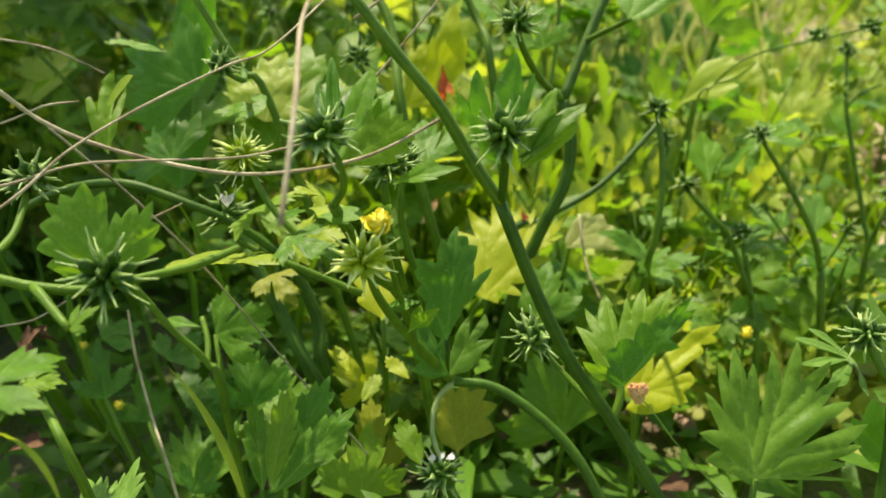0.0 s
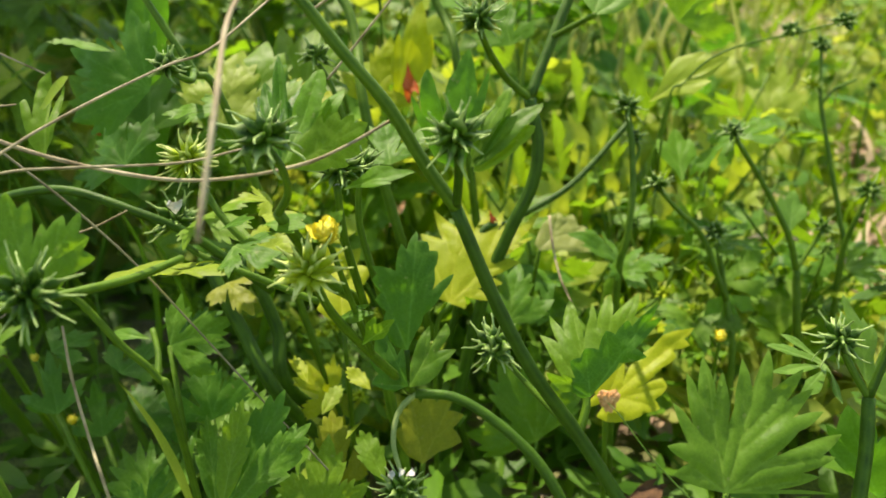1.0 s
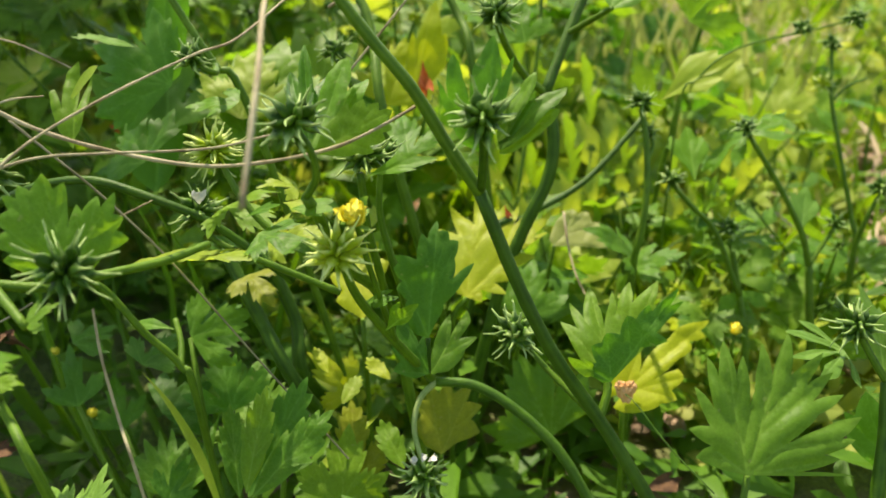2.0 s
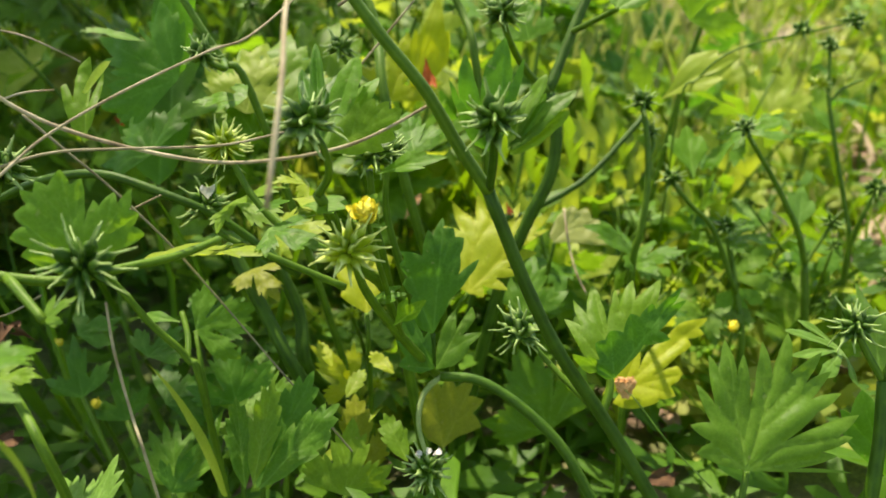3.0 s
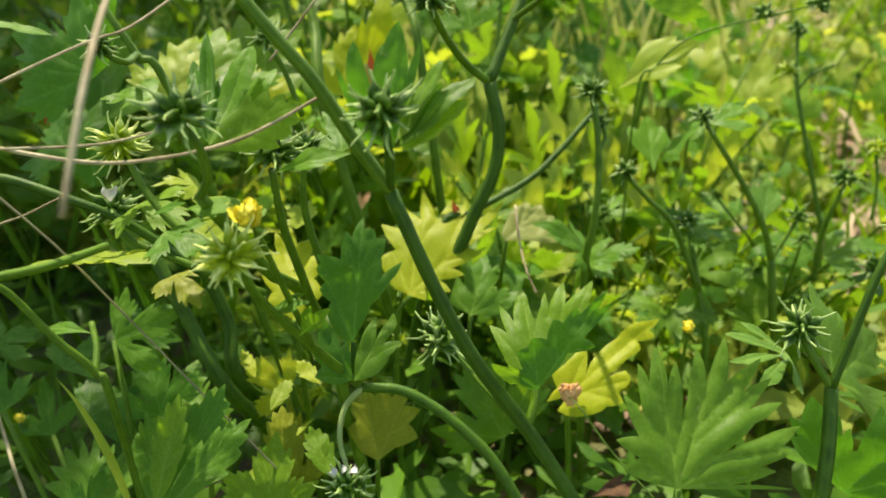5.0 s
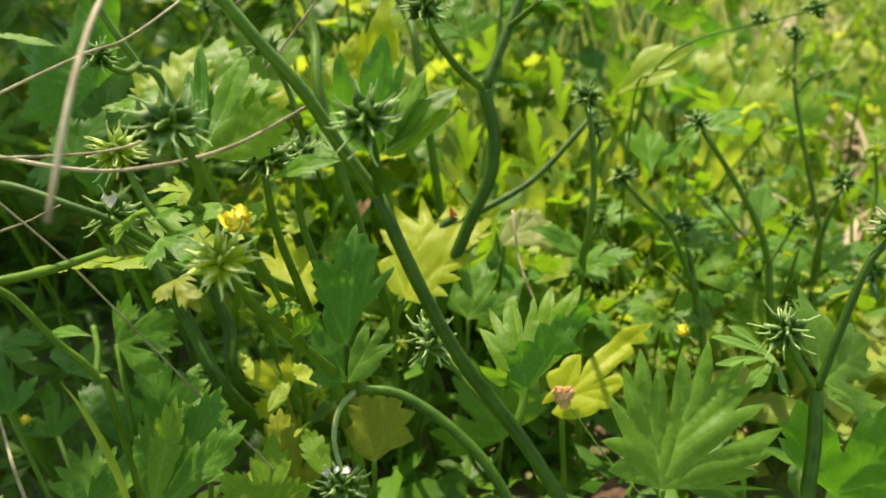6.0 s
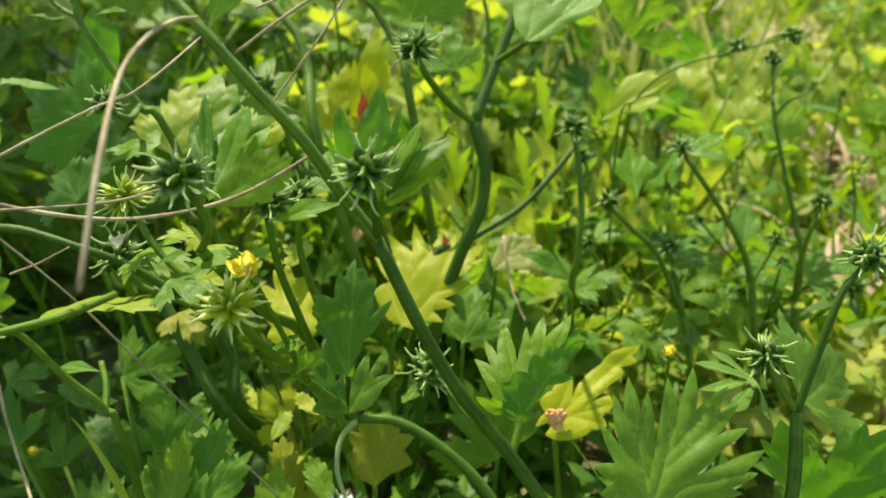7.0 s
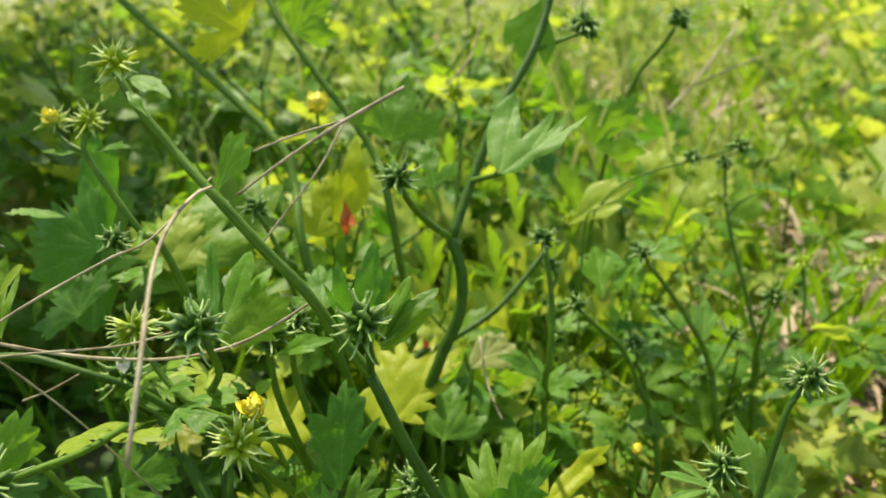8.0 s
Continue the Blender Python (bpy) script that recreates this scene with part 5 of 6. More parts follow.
# small coloured scraps between the leaves
for label, at, tip, m in (("dry red leaf scrap hanging among stems", (-0.0005, 0.3439, 0.1741), (0.0017, 0.3329, 0.1596), RED_DRY),
                          ("dry red leaf scrap low among stems", (0.0298, 0.2949, 0.1299), (0.0320, 0.2894, 0.1252), RED_DRY),
                          ("dry orange leaf scrap in the shade", (-0.0095, 0.3305, 0.1069), (-0.0029, 0.3362, 0.1191), WITHERED),
                          ("curled brown dead leaf low in the shade", (-0.1287, 0.2123, 0.1138), (-0.1250, 0.2268, 0.1211), DEAD),
                          ("curled brown dead leaf low in the shade", (-0.1307, 0.2285, 0.1012), (-0.1432, 0.2430, 0.1086), DEAD),
                          ("curled brown dead leaf low in the shade", (-0.1280, 0.2402, 0.1026), (-0.1326, 0.2336, 0.1120), DEAD),
                          ("long reddish dead stalk scrap in the shade", (-0.1312, 0.2009, 0.0892), (-0.1215, 0.2113, 0.0879), DEAD),
                          ("curled brown dead leaf on the earth", (-0.1362, 0.2169, 0.0763), (-0.1318, 0.2278, 0.0759), DEAD),
                          ("curled brown dead leaf near the stems", (0.0745, 0.2350, 0.0441), (0.0918, 0.2376, 0.0496), DEAD),
                          ("dry reddish leaf scrap in the shade", (-0.1218, 0.3200, 0.1554), (-0.1168, 0.3186, 0.1523), RED_DRY)):
    scrap = thing("dry_leaf_scrap", at, label, "dry leaf", "dry scraps")
    part("scrap", leaf_mesh("scrap", 9, m, fingers=((-8, 0.8), (4, 1.0)), width=0.11, cup=0.5, wave=0.3, columns=30), scrap,
         leaf_pose((0, 0, 0), Vector(tip) - Vector(at), TO_EYE))
for at, size in (((0.1063, 0.2519, 0.0988), 0.0040), ((-0.1164, 0.2477, 0.0714), 0.0033), ((-0.1290, 0.2569, 0.0911), 0.0026), ((-0.0139, 0.3962, 0.2025), 0.0095)):
    fl = thing("buttercup_flower", at, "small yellow buttercup flower on short stalk", "flower", "small flowers")
    stem(fl, [at, (at[0] + 0.003, at[1] + 0.01, at[2] * 0.5), (at[0] + 0.006, at[1] + 0.015, -0.005)], 0.0006, 0.0009)
    flower(fl, at, size, seed=int(at[0] * 1e4), petals=5)


# ---- dry grass stalks and single blades ----
def stalk(points, r0, r1, label, material=None):
    ob = thing("dry_grass_stalk", points[0], label, "dry grass", "dry stalks")
    o = Vector(points[0])
    part("stalk", tube_mesh("stalk", [Vector(q) - o for q in points], r0 * 0.85, r1 * 0.85, material or STRAW, seg=7, steps=8, knots=0.22), ob)
    return ob


stalk([(-0.0203, 0.1812, 0.2278), (-0.0218, 0.1710, 0.2290), (-0.0234, 0.1558, 0.2282), (-0.0236, 0.1406, 0.2249), (-0.0222, 0.1225, 0.2168), (-0.0233, 0.1097, 0.2025)], 0.00042, 0.00056, "pale dry grass stalk hanging over green stem")
stalk([(-0.1204, 0.1502, 0.1699), (-0.0957, 0.1669, 0.1820), (-0.0833, 0.1768, 0.1915), (-0.0688, 0.1859, 0.1990), (-0.0510, 0.1958, 0.2062), (-0.0419, 0.2015, 0.2089), (-0.0304, 0.2275, 0.2173)], 0.0004, 0.00035, "thin tan dry grass stalk across the leaves")
stalk([(-0.1181, 0.1726, 0.2180), (-0.1030, 0.1794, 0.2089), (-0.0914, 0.1845, 0.1961), (-0.0778, 0.1848, 0.1897), (-0.0600, 0.1848, 0.1850), (-0.0468, 0.1842, 0.1835), (-0.0322, 0.1769, 0.1869), (-0.0192, 0.1751, 0.1901), (-0.0105, 0.1766, 0.1933), (-0.0008, 0.1798, 0.1979)], 0.0007, 0.0004, "curved tan dry grass stalk across the leaves")
stalk([(-0.1274, 0.1663, 0.1807), (-0.0984, 0.1736, 0.1844), (-0.0843, 0.1803, 0.1870), (-0.0695, 0.1826, 0.1873), (-0.0474, 0.1829, 0.1880), (-0.0330, 0.1852, 0.1904)], 0.0005, 0.0003, "thin curved dry grass stalk across the leaves")
stalk([(-0.1439, 0.2437, 0.2048), (-0.1276, 0.2430, 0.2033), (-0.1155, 0.2441, 0.2008), (-0.1070, 0.2454, 0.1966), (-0.1016, 0.2489, 0.1921)], 0.0004, 0.0003, "thin pale dry grass stalk in the shade")
stalk([(-0.1259, 0.2121, 0.1842), (-0.1140, 0.2138, 0.1880), (-0.1074, 0.2203, 0.1900), (-0.1005, 0.2257, 0.1897)], 0.0004, 0.0003, "thin pale dry grass stalk in the shade")
stalk([(-0.0948, 0.1936, 0.1920), (-0.0868, 0.1948, 0.1828), (-0.0789, 0.1961, 0.1736), (-0.0671, 0.1976, 0.1580), (-0.0558, 0.1984, 0.1407), (-0.0397, 0.2011, 0.1133), (-0.0244, 0.2014, 0.0904), (-0.0148, 0.2037, 0.0716)], 0.0004, 0.0003, "thin grey weathered grass stalk", STRAW_GREY)
stalk([(-0.0722, 0.1671, 0.1567), (-0.0703, 0.1624, 0.1467), (-0.0664, 0.1563, 0.1340), (-0.0617, 0.1500, 0.1208), (-0.055, 0.150, 0.05), (-0.055, 0.150, -0.005)], 0.00035, 0.0005, "thin tan dry grass stalk", STRAW)
stalk([(-0.1289, 0.1900, 0.1369), (-0.1170, 0.1907, 0.1385), (-0.1105, 0.1959, 0.1376), (-0.1039, 0.2024, 0.1398)], 0.0004, 0.0003, "thin brown grass stalk in the shade", STRAW_GREY)
stalk([(-0.0202, 0.2381, 0.1927), (-0.0105, 0.2378, 0.2040), (-0.0009, 0.2378, 0.2157), (0.0072, 0.2490, 0.2274)], 0.0004, 0.0004, "pale dry grass stalk among the stems")
stalk([(-0.0239, 0.2288, 0.2115), (-0.0138, 0.2307, 0.2181), (-0.0031, 0.2345, 0.2242), (0.0081, 0.2392, 0.2298), (0.0257, 0.2464, 0.2375)], 0.0005, 0.0007, "tan dry grass stalk among the stems")
stalk([(-0.0204, 0.2428, 0.2207), (-0.0080, 0.2436, 0.2248), (0.0078, 0.2443, 0.2290), (0.0161, 0.2450, 0.2322)], 0.0004, 0.0005, "tan dry grass stalk among the stems")
stalk([(0.0539, 0.3049, 0.1229), (0.0547, 0.2946, 0.1128), (0.0566, 0.2855, 0.1051), (0.0596, 0.2775, 0.0996)], 0.0006, 0.0004, "pinkish dry grass stalk under a pale leaf", STRAW)
stalk([(0.0625, 0.2230, 0.0941), (0.0653, 0.2172, 0.0934), (0.0728, 0.2052, 0.0867), (0.0824, 0.1916, 0.0811)], 0.00022, 0.0003, "thin dark dry stalk beside yellow leaf", STEM_DARK)
stalk([(-0.0885, 0.2122, 0.1576), (-0.0802, 0.2127, 0.1604), (-0.0726, 0.2156, 0.1635)], 0.0004, 0.0003, "short tan dry grass stalk", STRAW)


stalk([(0.2053, 0.4859, 0.1910), (0.2212, 0.4874, 0.1976), (0.2390, 0.4984, 0.2011), (0.2533, 0.5091, 0.2032)], 0.0010, 0.0007, "cream dry grass stalk against the lawn")
stalk([(0.1870, 0.4815, 0.1766), (0.2062, 0.4870, 0.1942), (0.2166, 0.4910, 0.2063), (0.2349, 0.5064, 0.2216)], 0.0011, 0.0008, "cream dry grass stalk against the lawn")
stalk([(0.0524, 0.4463, 0.2038), (0.0604, 0.4485, 0.2107), (0.0684, 0.4568, 0.2198), (0.0734, 0.4671, 0.2336)], 0.0009, 0.0006, "cream dry grass stalk against the lawn")


def blade_arrays(base, tip, width, bow, side, n=7):
    """One bent grass blade as a folded strip."""
    base, tip = np.array(base, float), np.array(tip, float)
    rows = []
    for i in range(n):
        s = i / (n - 1)
        c = base + (tip - base) * s + np.array(bow) * 4 * s * (1 - s)
        w = width * (1 - s ** 2.2) * (0.6 + 0.8 * min(1, s * 3)) * 0.5 + 1e-5
        rows += [c - np.array(side) * w, c + np.array((0, 0, -w * 0.35)), c + np.array(side) * w]
    faces = []
    for i in range(n - 1):
        p = i * 3
        faces += [(p, p + 1, p + 4, p + 3), (p + 1, p + 2, p + 5, p + 4)]
    return rows, faces


for base, tip, width, label in (((-0.0564, 0.1834, 0.0873), (-0.0824, 0.2116, 0.1122), 0.0042, "bright green grass blade"),
                                ((-0.0377, 0.2079, 0.0722), (-0.0144, 0.2251, 0.0869), 0.004, "bright green grass blade"),
                                ((-0.0818, 0.1222, 0.1572), (-0.0640, 0.1085, 0.1513), 0.004, "bright green grass blade"),
                                ((-0.0839, 0.2045, 0.1945), (-0.0776, 0.2067, 0.2013), 0.004, "bright green grass blade")):
    ob = thing("grass_blade", base, label, "grass", "single blades")
    rows, faces = blade_arrays((0, 0, 0), Vector(tip) - Vector(base), width, (0.002, 0, 0.003), (0.8, -0.5, 0.2), 9)
    part("blade", mesh_of("blade", rows, faces, LEAF_LIME), ob)


# ---- the growth behind: whole plants copied over the bed ----
def joined_head(seed, material):
    """A fruit head as one mesh, for plants further off."""
    rng = random.Random(seed)
    bm = bmesh.new()
    cheap = [achene_mesh(60 + k, material, 0.38, 0.05 - 0.05 * k, 1.05, 5, 2) for k in range(3)]
    for p in achene_poses(rng, 17):
        me = rng.choice(cheap)
        start = len(bm.verts)
        bm.from_mesh(me)
        bm.verts.ensure_lookup_table()
        bmesh.ops.transform(bm, matrix=p, verts=bm.verts[start:])
    me = bpy.data.meshes.new("fruit_head")
    bm.to_mesh(me)
    bm.free()
    me.polygons.foreach_set("use_smooth", [True] * len(me.polygons))
    me.materials.append(material)
    return me


FAR_HEADS = [joined_head(1, FRUIT), joined_head(2, FRUIT), joined_head(3, FRUIT_YOUNG)]


def far_leaf_mesh(seed, material, kind):
    args = {"a": dict(spread=54, width=24, cut=0.30, side=0.76), "b": dict(spread=58, width=29, cut=0.42, side=0.86), "c": dict(spread=46, width=19, cut=0.25, side=0.8, teeth=1)}[kind]
    return toothed_mesh("leaf", seed, material, lobed_outline(seed, **args), curl=0.3, wave=0.16, cell=0.10)


FAR_LEAVES = [far_leaf_mesh(100 + i, m, k) for i, (m, k) in enumerate(
    [(LEAF, "a"), (LEAF_DEEP, "b"), (LEAF, "c"), (LEAF_COOL, "a"), (LEAF_LIME, "b"), (LEAF_FRESH, "a"), (LEAF_COOL, "c"), (LEAF_LIME, "c")])]


def far_plant(seed, height, heads, leaves, yellow):
    rng = random.Random(seed)
    plant = thing("buttercup_plant", (0, 0, 0), "bushy green buttercup with small spiny heads in the bed", PLANT, "bed of buttercups")
    tops = []
    for i in range(heads):
        a = rng.uniform(0, 6.28)
        lean = rng.uniform(0.15, 0.55) * height
        top = Vector((math.cos(a) * lean, math.sin(a) * lean, height * rng.uniform(0.65, 1.05)))
        mid = Vector((top.x * 0.35 + rng.uniform(-.01, .01), top.y * 0.35, top.z * 0.55))
        part("stem", tube_mesh("stem", [Vector((top.x * 0.05, top.y * 0.05, -0.01)), mid, top], 0.0017, 0.0009, STEM, seg=6, steps=4), plant)
        r = rng.uniform(0.006, 0.008)
        part("fruit_head", rng.choice(FAR_HEADS), plant, Matrix.Translation(top) @ pose(0, 0, 0, rng.uniform(-30, 30), rng.uniform(-30, 30), rng.uniform(0, 360)) @ Matrix.Diagonal((r, r, r, 1)))
        tops.append((mid, top))
    for i in range(leaves):
        mid, top = rng.choice(tops)
        s = rng.uniform(-0.7, 0.9)
        at = mid + (top - mid) * s if s > 0 else mid * (1 + s)
        a = rng.uniform(0, 6.28)
        size = rng.uniform(0.021, 0.041)
        out = Vector((math.cos(a), math.sin(a), rng.uniform(-0.1, 0.8))).normalized()
        tip = at + out * (size + rng.uniform(0, 0.015))
        face = Vector((rng.uniform(-0.8, 0.8), rng.uniform(-1.4, 0.1), rng.uniform(0.3, 1)))
        pick = rng.choice(FAR_LEAVES[4:]) if rng.random() < yellow else rng.choice(FAR_LEAVES[:4])
        part("leaf", pick, plant, leaf_pose(at + out * 0.006, tip, face))
    return plant


def leafy_plant(seed, leaves, tones):
    """A low plant of large upright lobed leaves on thin stalks."""
    rng = random.Random(seed)
    plant = thing("buttercup_plant", (0, 0, 0), "low leafy buttercup with large upright lobed leaves", PLANT, "leafy buttercups")
    for i in range(leaves):
        a = rng.uniform(0, 6.28)
        out = rng.uniform(0.01, 0.05)
        at = Vector((math.cos(a) * out, math.sin(a) * out, rng.uniform(0.03, 0.11)))
        size = rng.uniform(0.028, 0.046)
        way = Vector((rng.gauss(0, 0.55), rng.gauss(0, 0.3), rng.uniform(0.35, 1.0))).normalized()
        face = (rng.uniform(-0.7, 0.7), rng.uniform(-1.0, -0.5), rng.uniform(0.1, 0.8))
        kind, material = rng.choice(("broad", "wide", "deep", "lobed")), rng.choice(tones)
        part("leaf", leaf_kind(kind, material, 200 + i % 3), plant, leaf_pose(at, at + way * size, face) @ Matrix.Diagonal((rng.uniform(0.7, 1.05), 1, 1, 1)))
        part("petiole", tube_mesh("petiole", [Vector((at.x * 0.2, at.y * 0.2, -0.01)), at * 0.6, at], 0.0012, 0.0008, STEM, seg=6, steps=3), plant)
    return plant


BED = random.Random(41)
LEAFY = [leafy_plant(11, 9, (LEAF, LEAF_DEEP, LEAF_COOL)), leafy_plant(12, 10, (LEAF, LEAF_LIME, LEAF_COOL)), leafy_plant(13, 8, (LEAF_FRESH, LEAF_LIME, LEAF_LIME))]
for p, (x, y) in zip(LEAFY, ((0.0, 0.52), (0.13, 0.54), (0.24, 0.52))):
    p.location = (x, y, 0)
for x, y, n, k in ((0.07, 0.50, 2, 0.8), (0.115, 0.49, 2, 0.75), (0.03, 0.52, 1, 0.8), (0.035, 0.425, 2, 0.95), (0.062, 0.445, 2, 1.05), (0.095, 0.43, 2, 0.75), (0.048, 0.475, 2, 1.15), (0.085, 0.465, 2, 1.1), (0.105, 0.53, 2, 1.25), (0.145, 0.475, 2, 0.9)):
    copy_thing(LEAFY[n], pose(x, y, 0, 0, 0, 25 * n)).scale = (k, k, k)
rng = random.Random(77)
for i in range(24):
    y = 0.48 + 0.5 * rng.random()
    x = 0.03 + rng.uniform(-0.30, 0.34) * y
    q = copy_thing(LEAFY[rng.randrange(2 if x < 0.05 else 3)], pose(x, y, 0, 0, 0, rng.uniform(-40, 40)))
    k = rng.uniform(0.8, 1.15)
    q.scale = (k, k, k)
protos = [far_plant(s, h, n, l, y) for s, h, n, l, y in ((1, 0.17, 4, 17, 0.3), (2, 0.15, 3, 16, 0.45), (3, 0.19, 5, 19, 0.35), (4, 0.12, 3, 14, 0.6), (5, 0.14, 2, 16, 0.5))]
for p, (x, y) in zip(protos, ((-0.16, 0.47), (0.06, 0.53), (-0.05, 0.46), (0.33, 0.58), (0.20, 0.60))):
    p.location = (x, y, 0)
spots = []
for j in range(13):
    y = 0.44 + 0.085 * j + 0.006 * j * j
    n = 9 + j
    for i in range(n):
        x = -0.30 * (0.6 + y) + (0.75 * (0.55 + y)) * (i + BED.uniform(0.1, 0.9)) / n
        spots.append((x, y + BED.uniform(-0.04, 0.04)))
for x, y in spots:
    right_side = (x - 0.06) / (0.4 * y)
    if x > 0.24 and y < 0.74 and x > 0.4 * y + 0.06:
        continue
    if right_side > 0.55 and BED.random() < 0.5:
        continue
    if right_side > 0.15 and BED.random() < 0.2:
        continue
    proto = protos[BED.randrange(3)] if right_side < 0.1 else protos[BED.randrange(5)]
    s = BED.uniform(0.8, 1.1) * (1.2 if right_side < 0.35 and 0.56 < y < 0.9 else 1.0 if right_side < 0.1 else 0.75)
    turn = BED.uniform(0, 360)
    if 0.03 < x < 0.14 and y < 0.47:
        continue
    q = copy_thing(proto, pose(x, y, 0, 0, 0, turn))
    q.scale = (s, s, s)

for i in range(20):
    x, y = -0.12 + 0.34 * (i + BED.uniform(0.1, 0.9)) / 20, BED.uniform(0.31, 0.43)
    q = copy_thing(protos[BED.choice((0, 1, 3, 4))], pose(x, y, 0, 0, 0, BED.uniform(0, 360)))
    s = BED.uniform(0.55, 0.75)
    q.scale = (s, s, s)
for i in range(30):
    y = BED.uniform(0.46, 0.95)
    q = copy_thing(protos[BED.randrange(3)], pose(-0.20 - 0.40 * (y - 0.3) - BED.uniform(0.0, 0.26), y, 0, 0, 0, BED.uniform(0, 360)))
    s = BED.uniform(0.9, 1.35)
    q.scale = (s, s, s)


for i in range(30):
    a, d = BED.uniform(0, 6.28), BED.uniform(0.28, 1.1)
    x, y = math.cos(a) * d, -0.15 + math.sin(a) * d
    if y > -0.1 and abs(x) < 0.62 * (y + 0.25):
        continue
    q = copy_thing(protos[BED.randrange(5)], pose(x, y, 0, 0, 0, BED.uniform(0, 360)))
    s = BED.uniform(0.7, 1.0)
    q.scale = (s, s, s)


# ---- shrubs added with crowns out of view, to shade the dark edge of the bed ----
def shrub(root, crown_at, radius, leaves):
    rng = random.Random(7)
    ob = thing("shrub", root, "unseen leafy shrub added to shade the edge of the bed", "shrub")
    o, c = Vector(root), Vector(crown_at)
    fork = o + (c - o) * 0.45 + Vector((0, 0, 0.06))
    part("trunk", tube_mesh("trunk", [Vector((0, 0, -0.03)), (fork - o) * 0.5 + Vector((0.01, 0, 0.03)), fork - o], 0.016, 0.010, DEAD, seg=10), ob)
    tips = []
    for i in range(7):
        a = i * 0.9
        tip = c + Vector((math.cos(a), math.sin(a), rng.uniform(-0.4, 0.6))) * radius * 0.75
        part("limb", tube_mesh("limb", [fork - o, (fork + tip) / 2 - o + Vector((0, 0, 0.03)), tip - o], 0.007, 0.003, DEAD, seg=7), ob)
        tips += [fork + (tip - fork) * k for k in (0.55, 0.75, 0.9, 1.05)]
    uv, uf = LOBED
    uv = np.array([tuple(v) for v in uv])
    verts, faces = [], []
    for i in range(leaves):
        p = rng.choice(tips) + Vector((rng.gauss(0, 1), rng.gauss(0, 1), rng.gauss(0, 0.8))) * radius * 0.2 - o
        d = Vector((rng.gauss(0, 1), rng.gauss(0, 1), rng.gauss(-0.2, 0.5))).normalized() * rng.uniform(0.03, 0.055)
        m = np.array(leaf_pose(p, p + d, (rng.uniform(-0.6, 0.6), rng.uniform(-0.6, 0.6), 1)))
        faces += [tuple(i * len(uv) + q for q in f) for f in uf]
        verts.append(uv @ m[:3, :3].T + m[:3, 3])
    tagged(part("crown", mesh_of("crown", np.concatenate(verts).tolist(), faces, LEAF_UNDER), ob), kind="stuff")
    return ob


def unit_of(me):
    return [v.co.copy() for v in me.vertices], [tuple(p.vertices) for p in me.polygons]


LOBED = unit_of(leaf_mesh("unit", 301, LEAF_FAR, fingers=((-58, 0.78), (-14, 0.88), (2, 1.0), (58, 0.78)), width=0.15, columns=16, rings=(0.5, 1.0), curl=0.3))
# invented shade casters: each crown is set by where its shadow should fall
shrub((-0.80, 0.80, 0.0), (-0.45, 0.65, 0.72), 0.25, 1900)
shrub((-1.20, 1.50, 0.0), (-0.70, 1.36, 0.85), 0.42, 4200)
shrub((-1.90, 2.60, 0.0), (-1.25, 2.40, 1.05), 0.45, 4200)


# ---- low growth that nobody could count ----
def scatter(name, label, category, unit, count, place, seed, material):
    """Many small copies of one shape joined into a single mesh. place(rng) gives base, direction, face and size."""
    rng = random.Random(seed)
    uv, uf = unit
    uv = np.array([tuple(v) for v in uv])
    verts, faces = [], []
    for i in range(count):
        base, tip, face, w = place(rng)
        m = np.array(leaf_pose(base, tip, face) @ Matrix.Diagonal((w, 1, 1, 1)))
        k = i * len(uv)
        verts.append(uv @ m[:3, :3].T + m[:3, 3])
        faces += [tuple(k + q for q in f) for f in uf]
    me = mesh_of(name, np.concatenate(verts).tolist(), faces, material)
    return tagged(new(name, me), label, category, kind="stuff")


OVAL = unit_of(leaf_mesh("unit", 302, LEAF_FAR, fingers=((0, 1.0),), width=0.34, columns=7, rings=(0.5, 1.0), curl=0.3))
BLADE = (lambda rf: (rf[0], rf[1]))(blade_arrays((0, 0, 0), (0, 1, 0), 0.09, (0, 0, 0.12), (1, 0, 0), 6))


def under_place(rng):
    y = rng.uniform(0.16, 0.55)
    x = rng.uniform(-0.42, 0.50) * (0.35 + y)
    if x > 0.13 and rng.random() < 0.7:
        x -= rng.uniform(0.1, 0.3)
    z = rng.uniform(0.0, 0.085) * (0.45 + 0.55 * rng.random()) * (1.0 if x > -0.02 else 0.55)
    if 0.02 < x < 0.12 and y < 0.32:
        z *= 0.4
    a = rng.uniform(0, 6.28)
    d = Vector((math.cos(a), math.sin(a), rng.uniform(-0.2, 0.9))).normalized() * rng.uniform(0.015, 0.034)
    return (x, y, z), Vector((x, y, z)) + d, (rng.uniform(-0.5, 0.5), rng.uniform(-0.8, 0.3), 1), 1.0


def bare(x, y):
    """Where the low growth is thin and dry."""
    return (x > 0.26 and 0.40 < y < 0.72 and x > 0.4 * y + 0.08) or x > 0.1 and noise.noise(Vector((x * 3.6 + 7, y * 3.6, 2))) > 0.16


def lawn_place(rng):
    for _ in range(5):
        base, tip, face, w = lawn_try(rng)
        if not bare(base[0], base[1]):
            break
    return base, tip, face, w


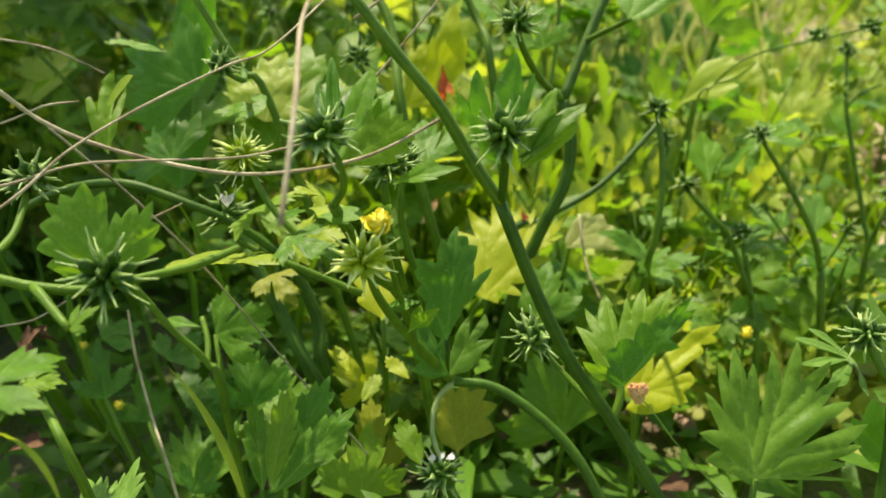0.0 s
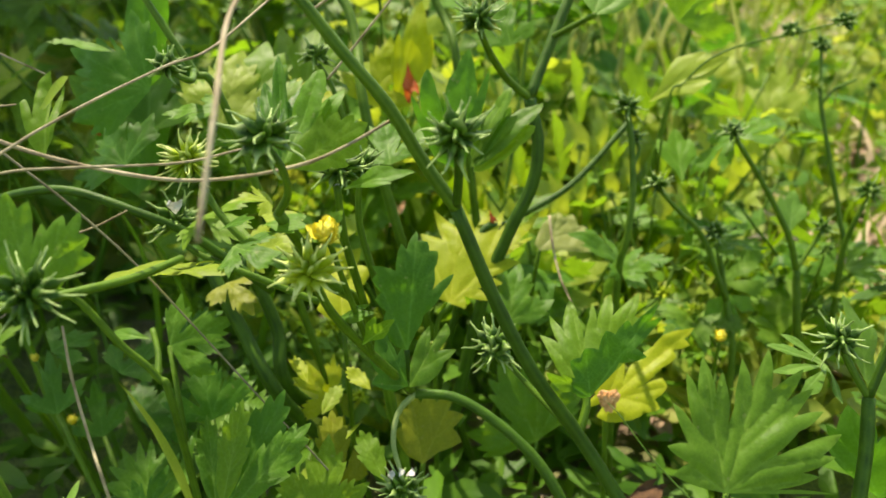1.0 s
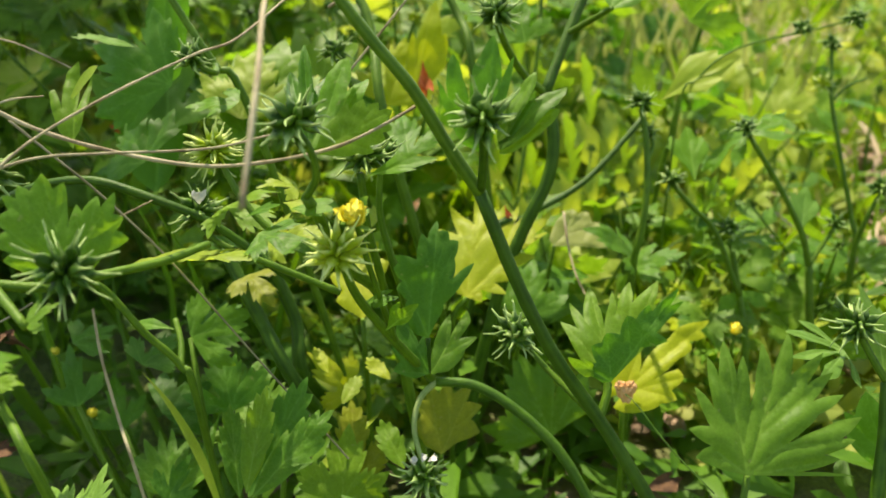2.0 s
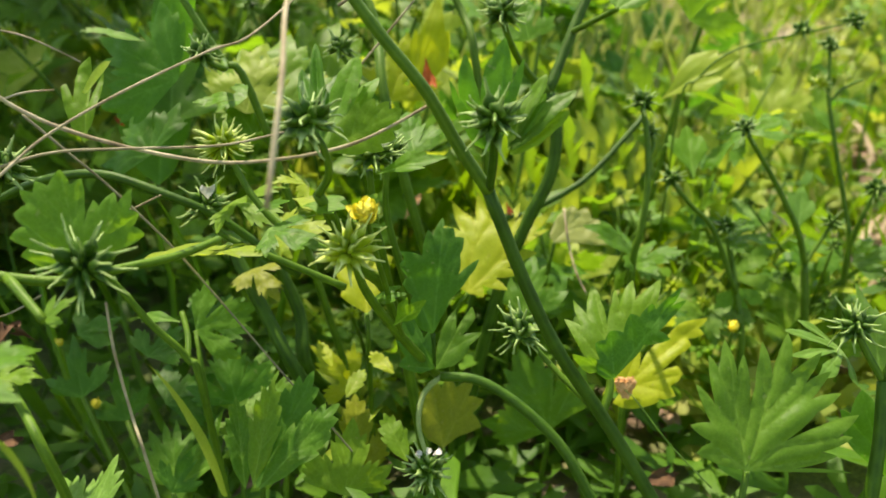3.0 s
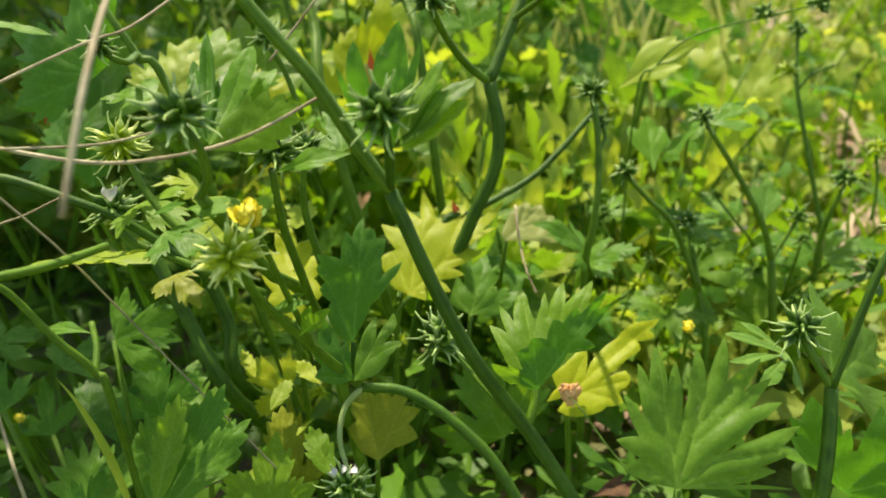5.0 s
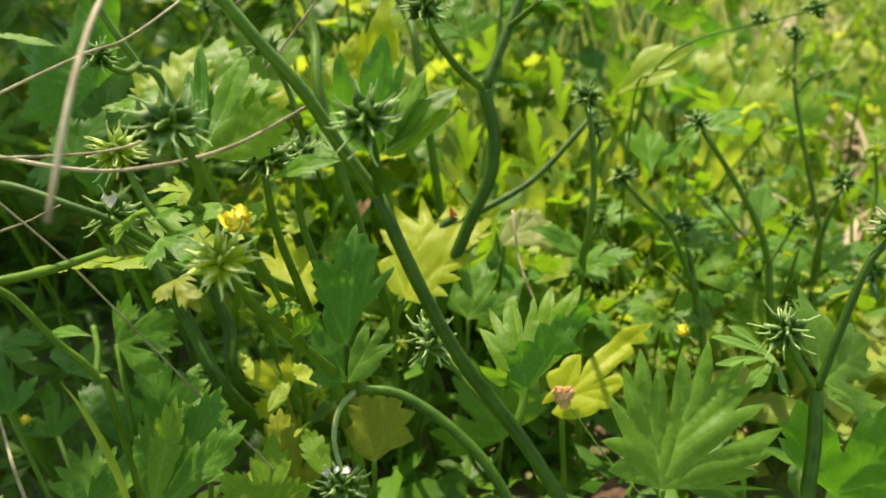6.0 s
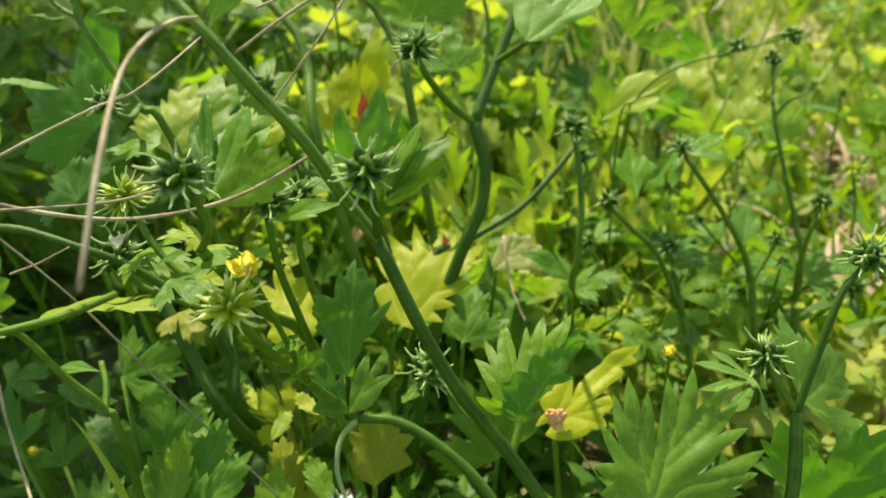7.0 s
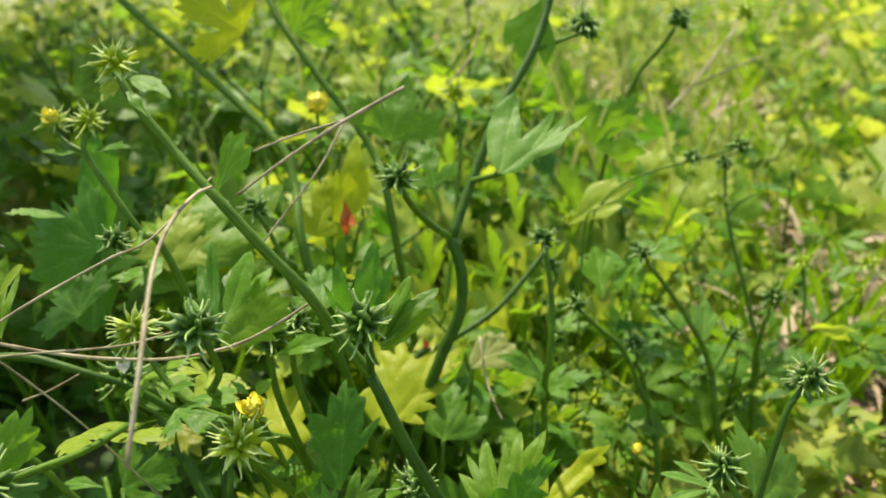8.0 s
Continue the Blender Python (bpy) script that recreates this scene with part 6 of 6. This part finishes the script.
def lawn_try(rng):
    y = 0.5 + 3.6 * rng.random() ** 1.7
    x = rng.uniform(-0.5, 0.62) * (0.2 + y) + 0.05
    if rng.random() < 0.05:
        x, y = rng.uniform(0.12, 0.36), rng.uniform(0.30, 0.5)
    z = rng.uniform(0.0, 0.035)
    a = rng.uniform(0, 6.28)
    s = rng.uniform(0.010, 0.034) * (1 + 0.3 * y)
    d = Vector((math.cos(a), math.sin(a), rng.uniform(0.0, 1.1))).normalized() * s
    return (x, y, z), Vector((x, y, z)) + d, (rng.uniform(-0.8, 0.8), rng.uniform(-1.5, 0.2), rng.uniform(0.3, 1)), 1.0


def blade_place(rng):
    y = 0.40 + 2.4 * rng.random() ** 1.8
    x = rng.uniform(-0.05, 0.5) * (0.2 + y)
    a = rng.uniform(0, 6.28)
    h = rng.uniform(0.04, 0.11) * (1.0 if x < 0 else 0.8)
    tip = Vector((x + math.cos(a) * h * 0.5, y + math.sin(a) * h * 0.5, h))
    return (x, y, -0.005), tip, (math.cos(a + 1.5), math.sin(a + 1.5), 0.4), rng.uniform(0.5, 0.9)


def shade_grass_place(rng):
    y = rng.uniform(0.26, 0.75)
    x = rng.uniform(-0.52, -0.10) * (0.25 + y)
    a = rng.uniform(0, 6.28)
    h = rng.uniform(0.08, 0.19) * (0.6 + 0.6 * y)
    tip = Vector((x + math.cos(a) * h * 0.4, y + math.sin(a) * h * 0.3 + 0.02, h))
    return (x, y, -0.005), tip, (math.cos(a + 1.5), math.sin(a + 1.5), 0.4), rng.uniform(0.15, 0.4)


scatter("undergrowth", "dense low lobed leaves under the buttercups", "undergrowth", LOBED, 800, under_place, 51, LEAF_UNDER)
scatter("lawn_herbs", "sunlit low yellow-green herbs covering the ground", "ground cover", OVAL, 9000, lawn_place, 52, LEAF_FAR)
scatter("lawn_leaves", "sunlit lobed leaves scattered over the ground", "ground cover", LOBED, 3000, lawn_place, 53, LEAF_FAR)
def litter_place(rng):
    y = 0.33 + 1.9 * rng.random() ** 1.4
    x = rng.uniform(0.0, 0.5) * (0.25 + y) + 0.10
    a = rng.uniform(0, 6.28)
    d = Vector((math.cos(a), math.sin(a), rng.uniform(-0.1, 0.25))) * rng.uniform(0.01, 0.03)
    z = rng.uniform(0.002, 0.02)
    return (x, y, z), Vector((x, y, z + 0.002)) + d, (rng.uniform(-0.6, 0.6), rng.uniform(-0.6, 0.6), 1), rng.uniform(0.3, 1.0)


scatter("leaf_litter", "dry pinkish-brown leaf scraps on the bare earth", "leaf litter", OVAL, 1500, litter_place, 57, LITTER)
def straw_place(rng):
    for _ in range(12):
        y = 0.42 + 2.2 * rng.random() ** 1.3
        x = 0.1 + rng.uniform(0.0, 0.6) * (0.2 + y)
        if bare(x, y):
            break
    a = rng.uniform(0, 6.28)
    d = Vector((math.cos(a), math.sin(a), rng.uniform(-0.1, 0.6))) * rng.uniform(0.015, 0.05)
    z = rng.uniform(0.004, 0.03)
    return (x, y, z), Vector((x, y, z)) + d, (rng.uniform(-0.5, 0.5), rng.uniform(-0.6, 0.2), 1), rng.uniform(0.5, 1.4)


scatter("dry_grass", "tan dry grass and straw on the bare patches", "dry grass", BLADE, 1300, straw_place, 59, DRY_BLADE)
def around_place(rng):
    """The meadow on every side of the bed."""
    while True:
        x, y = rng.gauss(0.1, 1.7), rng.gauss(1.2, 1.9)
        if abs(x) > 0.5 * (0.2 + max(y, 0.0)) + 0.03 or y < -0.1:
            break
    a = rng.uniform(0, 6.28)
    h = rng.uniform(0.03, 0.10)
    return (x, y, -0.005), Vector((x + math.cos(a) * h * 0.8, y + math.sin(a) * h * 0.8, h)), (math.cos(a + 1.5), math.sin(a + 1.5), 0.6), rng.uniform(0.6, 1.4)


def around_leaf(rng):
    base, tip = around_place(rng)[:2]
    return base, tip, (rng.uniform(-0.5, 0.5), rng.uniform(-0.5, 0.5), 1), 1.0


scatter("meadow_grass", "short green grass on every side of the bed", "grass", BLADE, 8000, around_place, 60, GRASS)
scatter("meadow_herbs", "low yellow-green herbs on every side of the bed", "ground cover", OVAL, 7000, around_leaf, 61, LEAF_FAR)


def tall_place(rng):
    y = 0.58 + 0.9 * rng.random() ** 1.4
    x = 0.02 + rng.uniform(-0.16, 0.34) * (0.2 + y)
    a = rng.uniform(0, 6.28)
    h = rng.uniform(0.10, 0.21)
    return (x, y, -0.005), Vector((x + math.cos(a) * h * 0.3, y + math.sin(a) * h * 0.3, h)), (math.cos(a + 1.5), math.sin(a + 1.5), 0.4), rng.uniform(0.10, 0.26)


scatter("tall_grass", "pale upright grass stems between the buttercups", "grass", BLADE, 220, tall_place, 58, PALE_GRASS)
scatter("grass", "short green grass between the herbs", "grass", BLADE, 1500, blade_place, 54, GRASS)
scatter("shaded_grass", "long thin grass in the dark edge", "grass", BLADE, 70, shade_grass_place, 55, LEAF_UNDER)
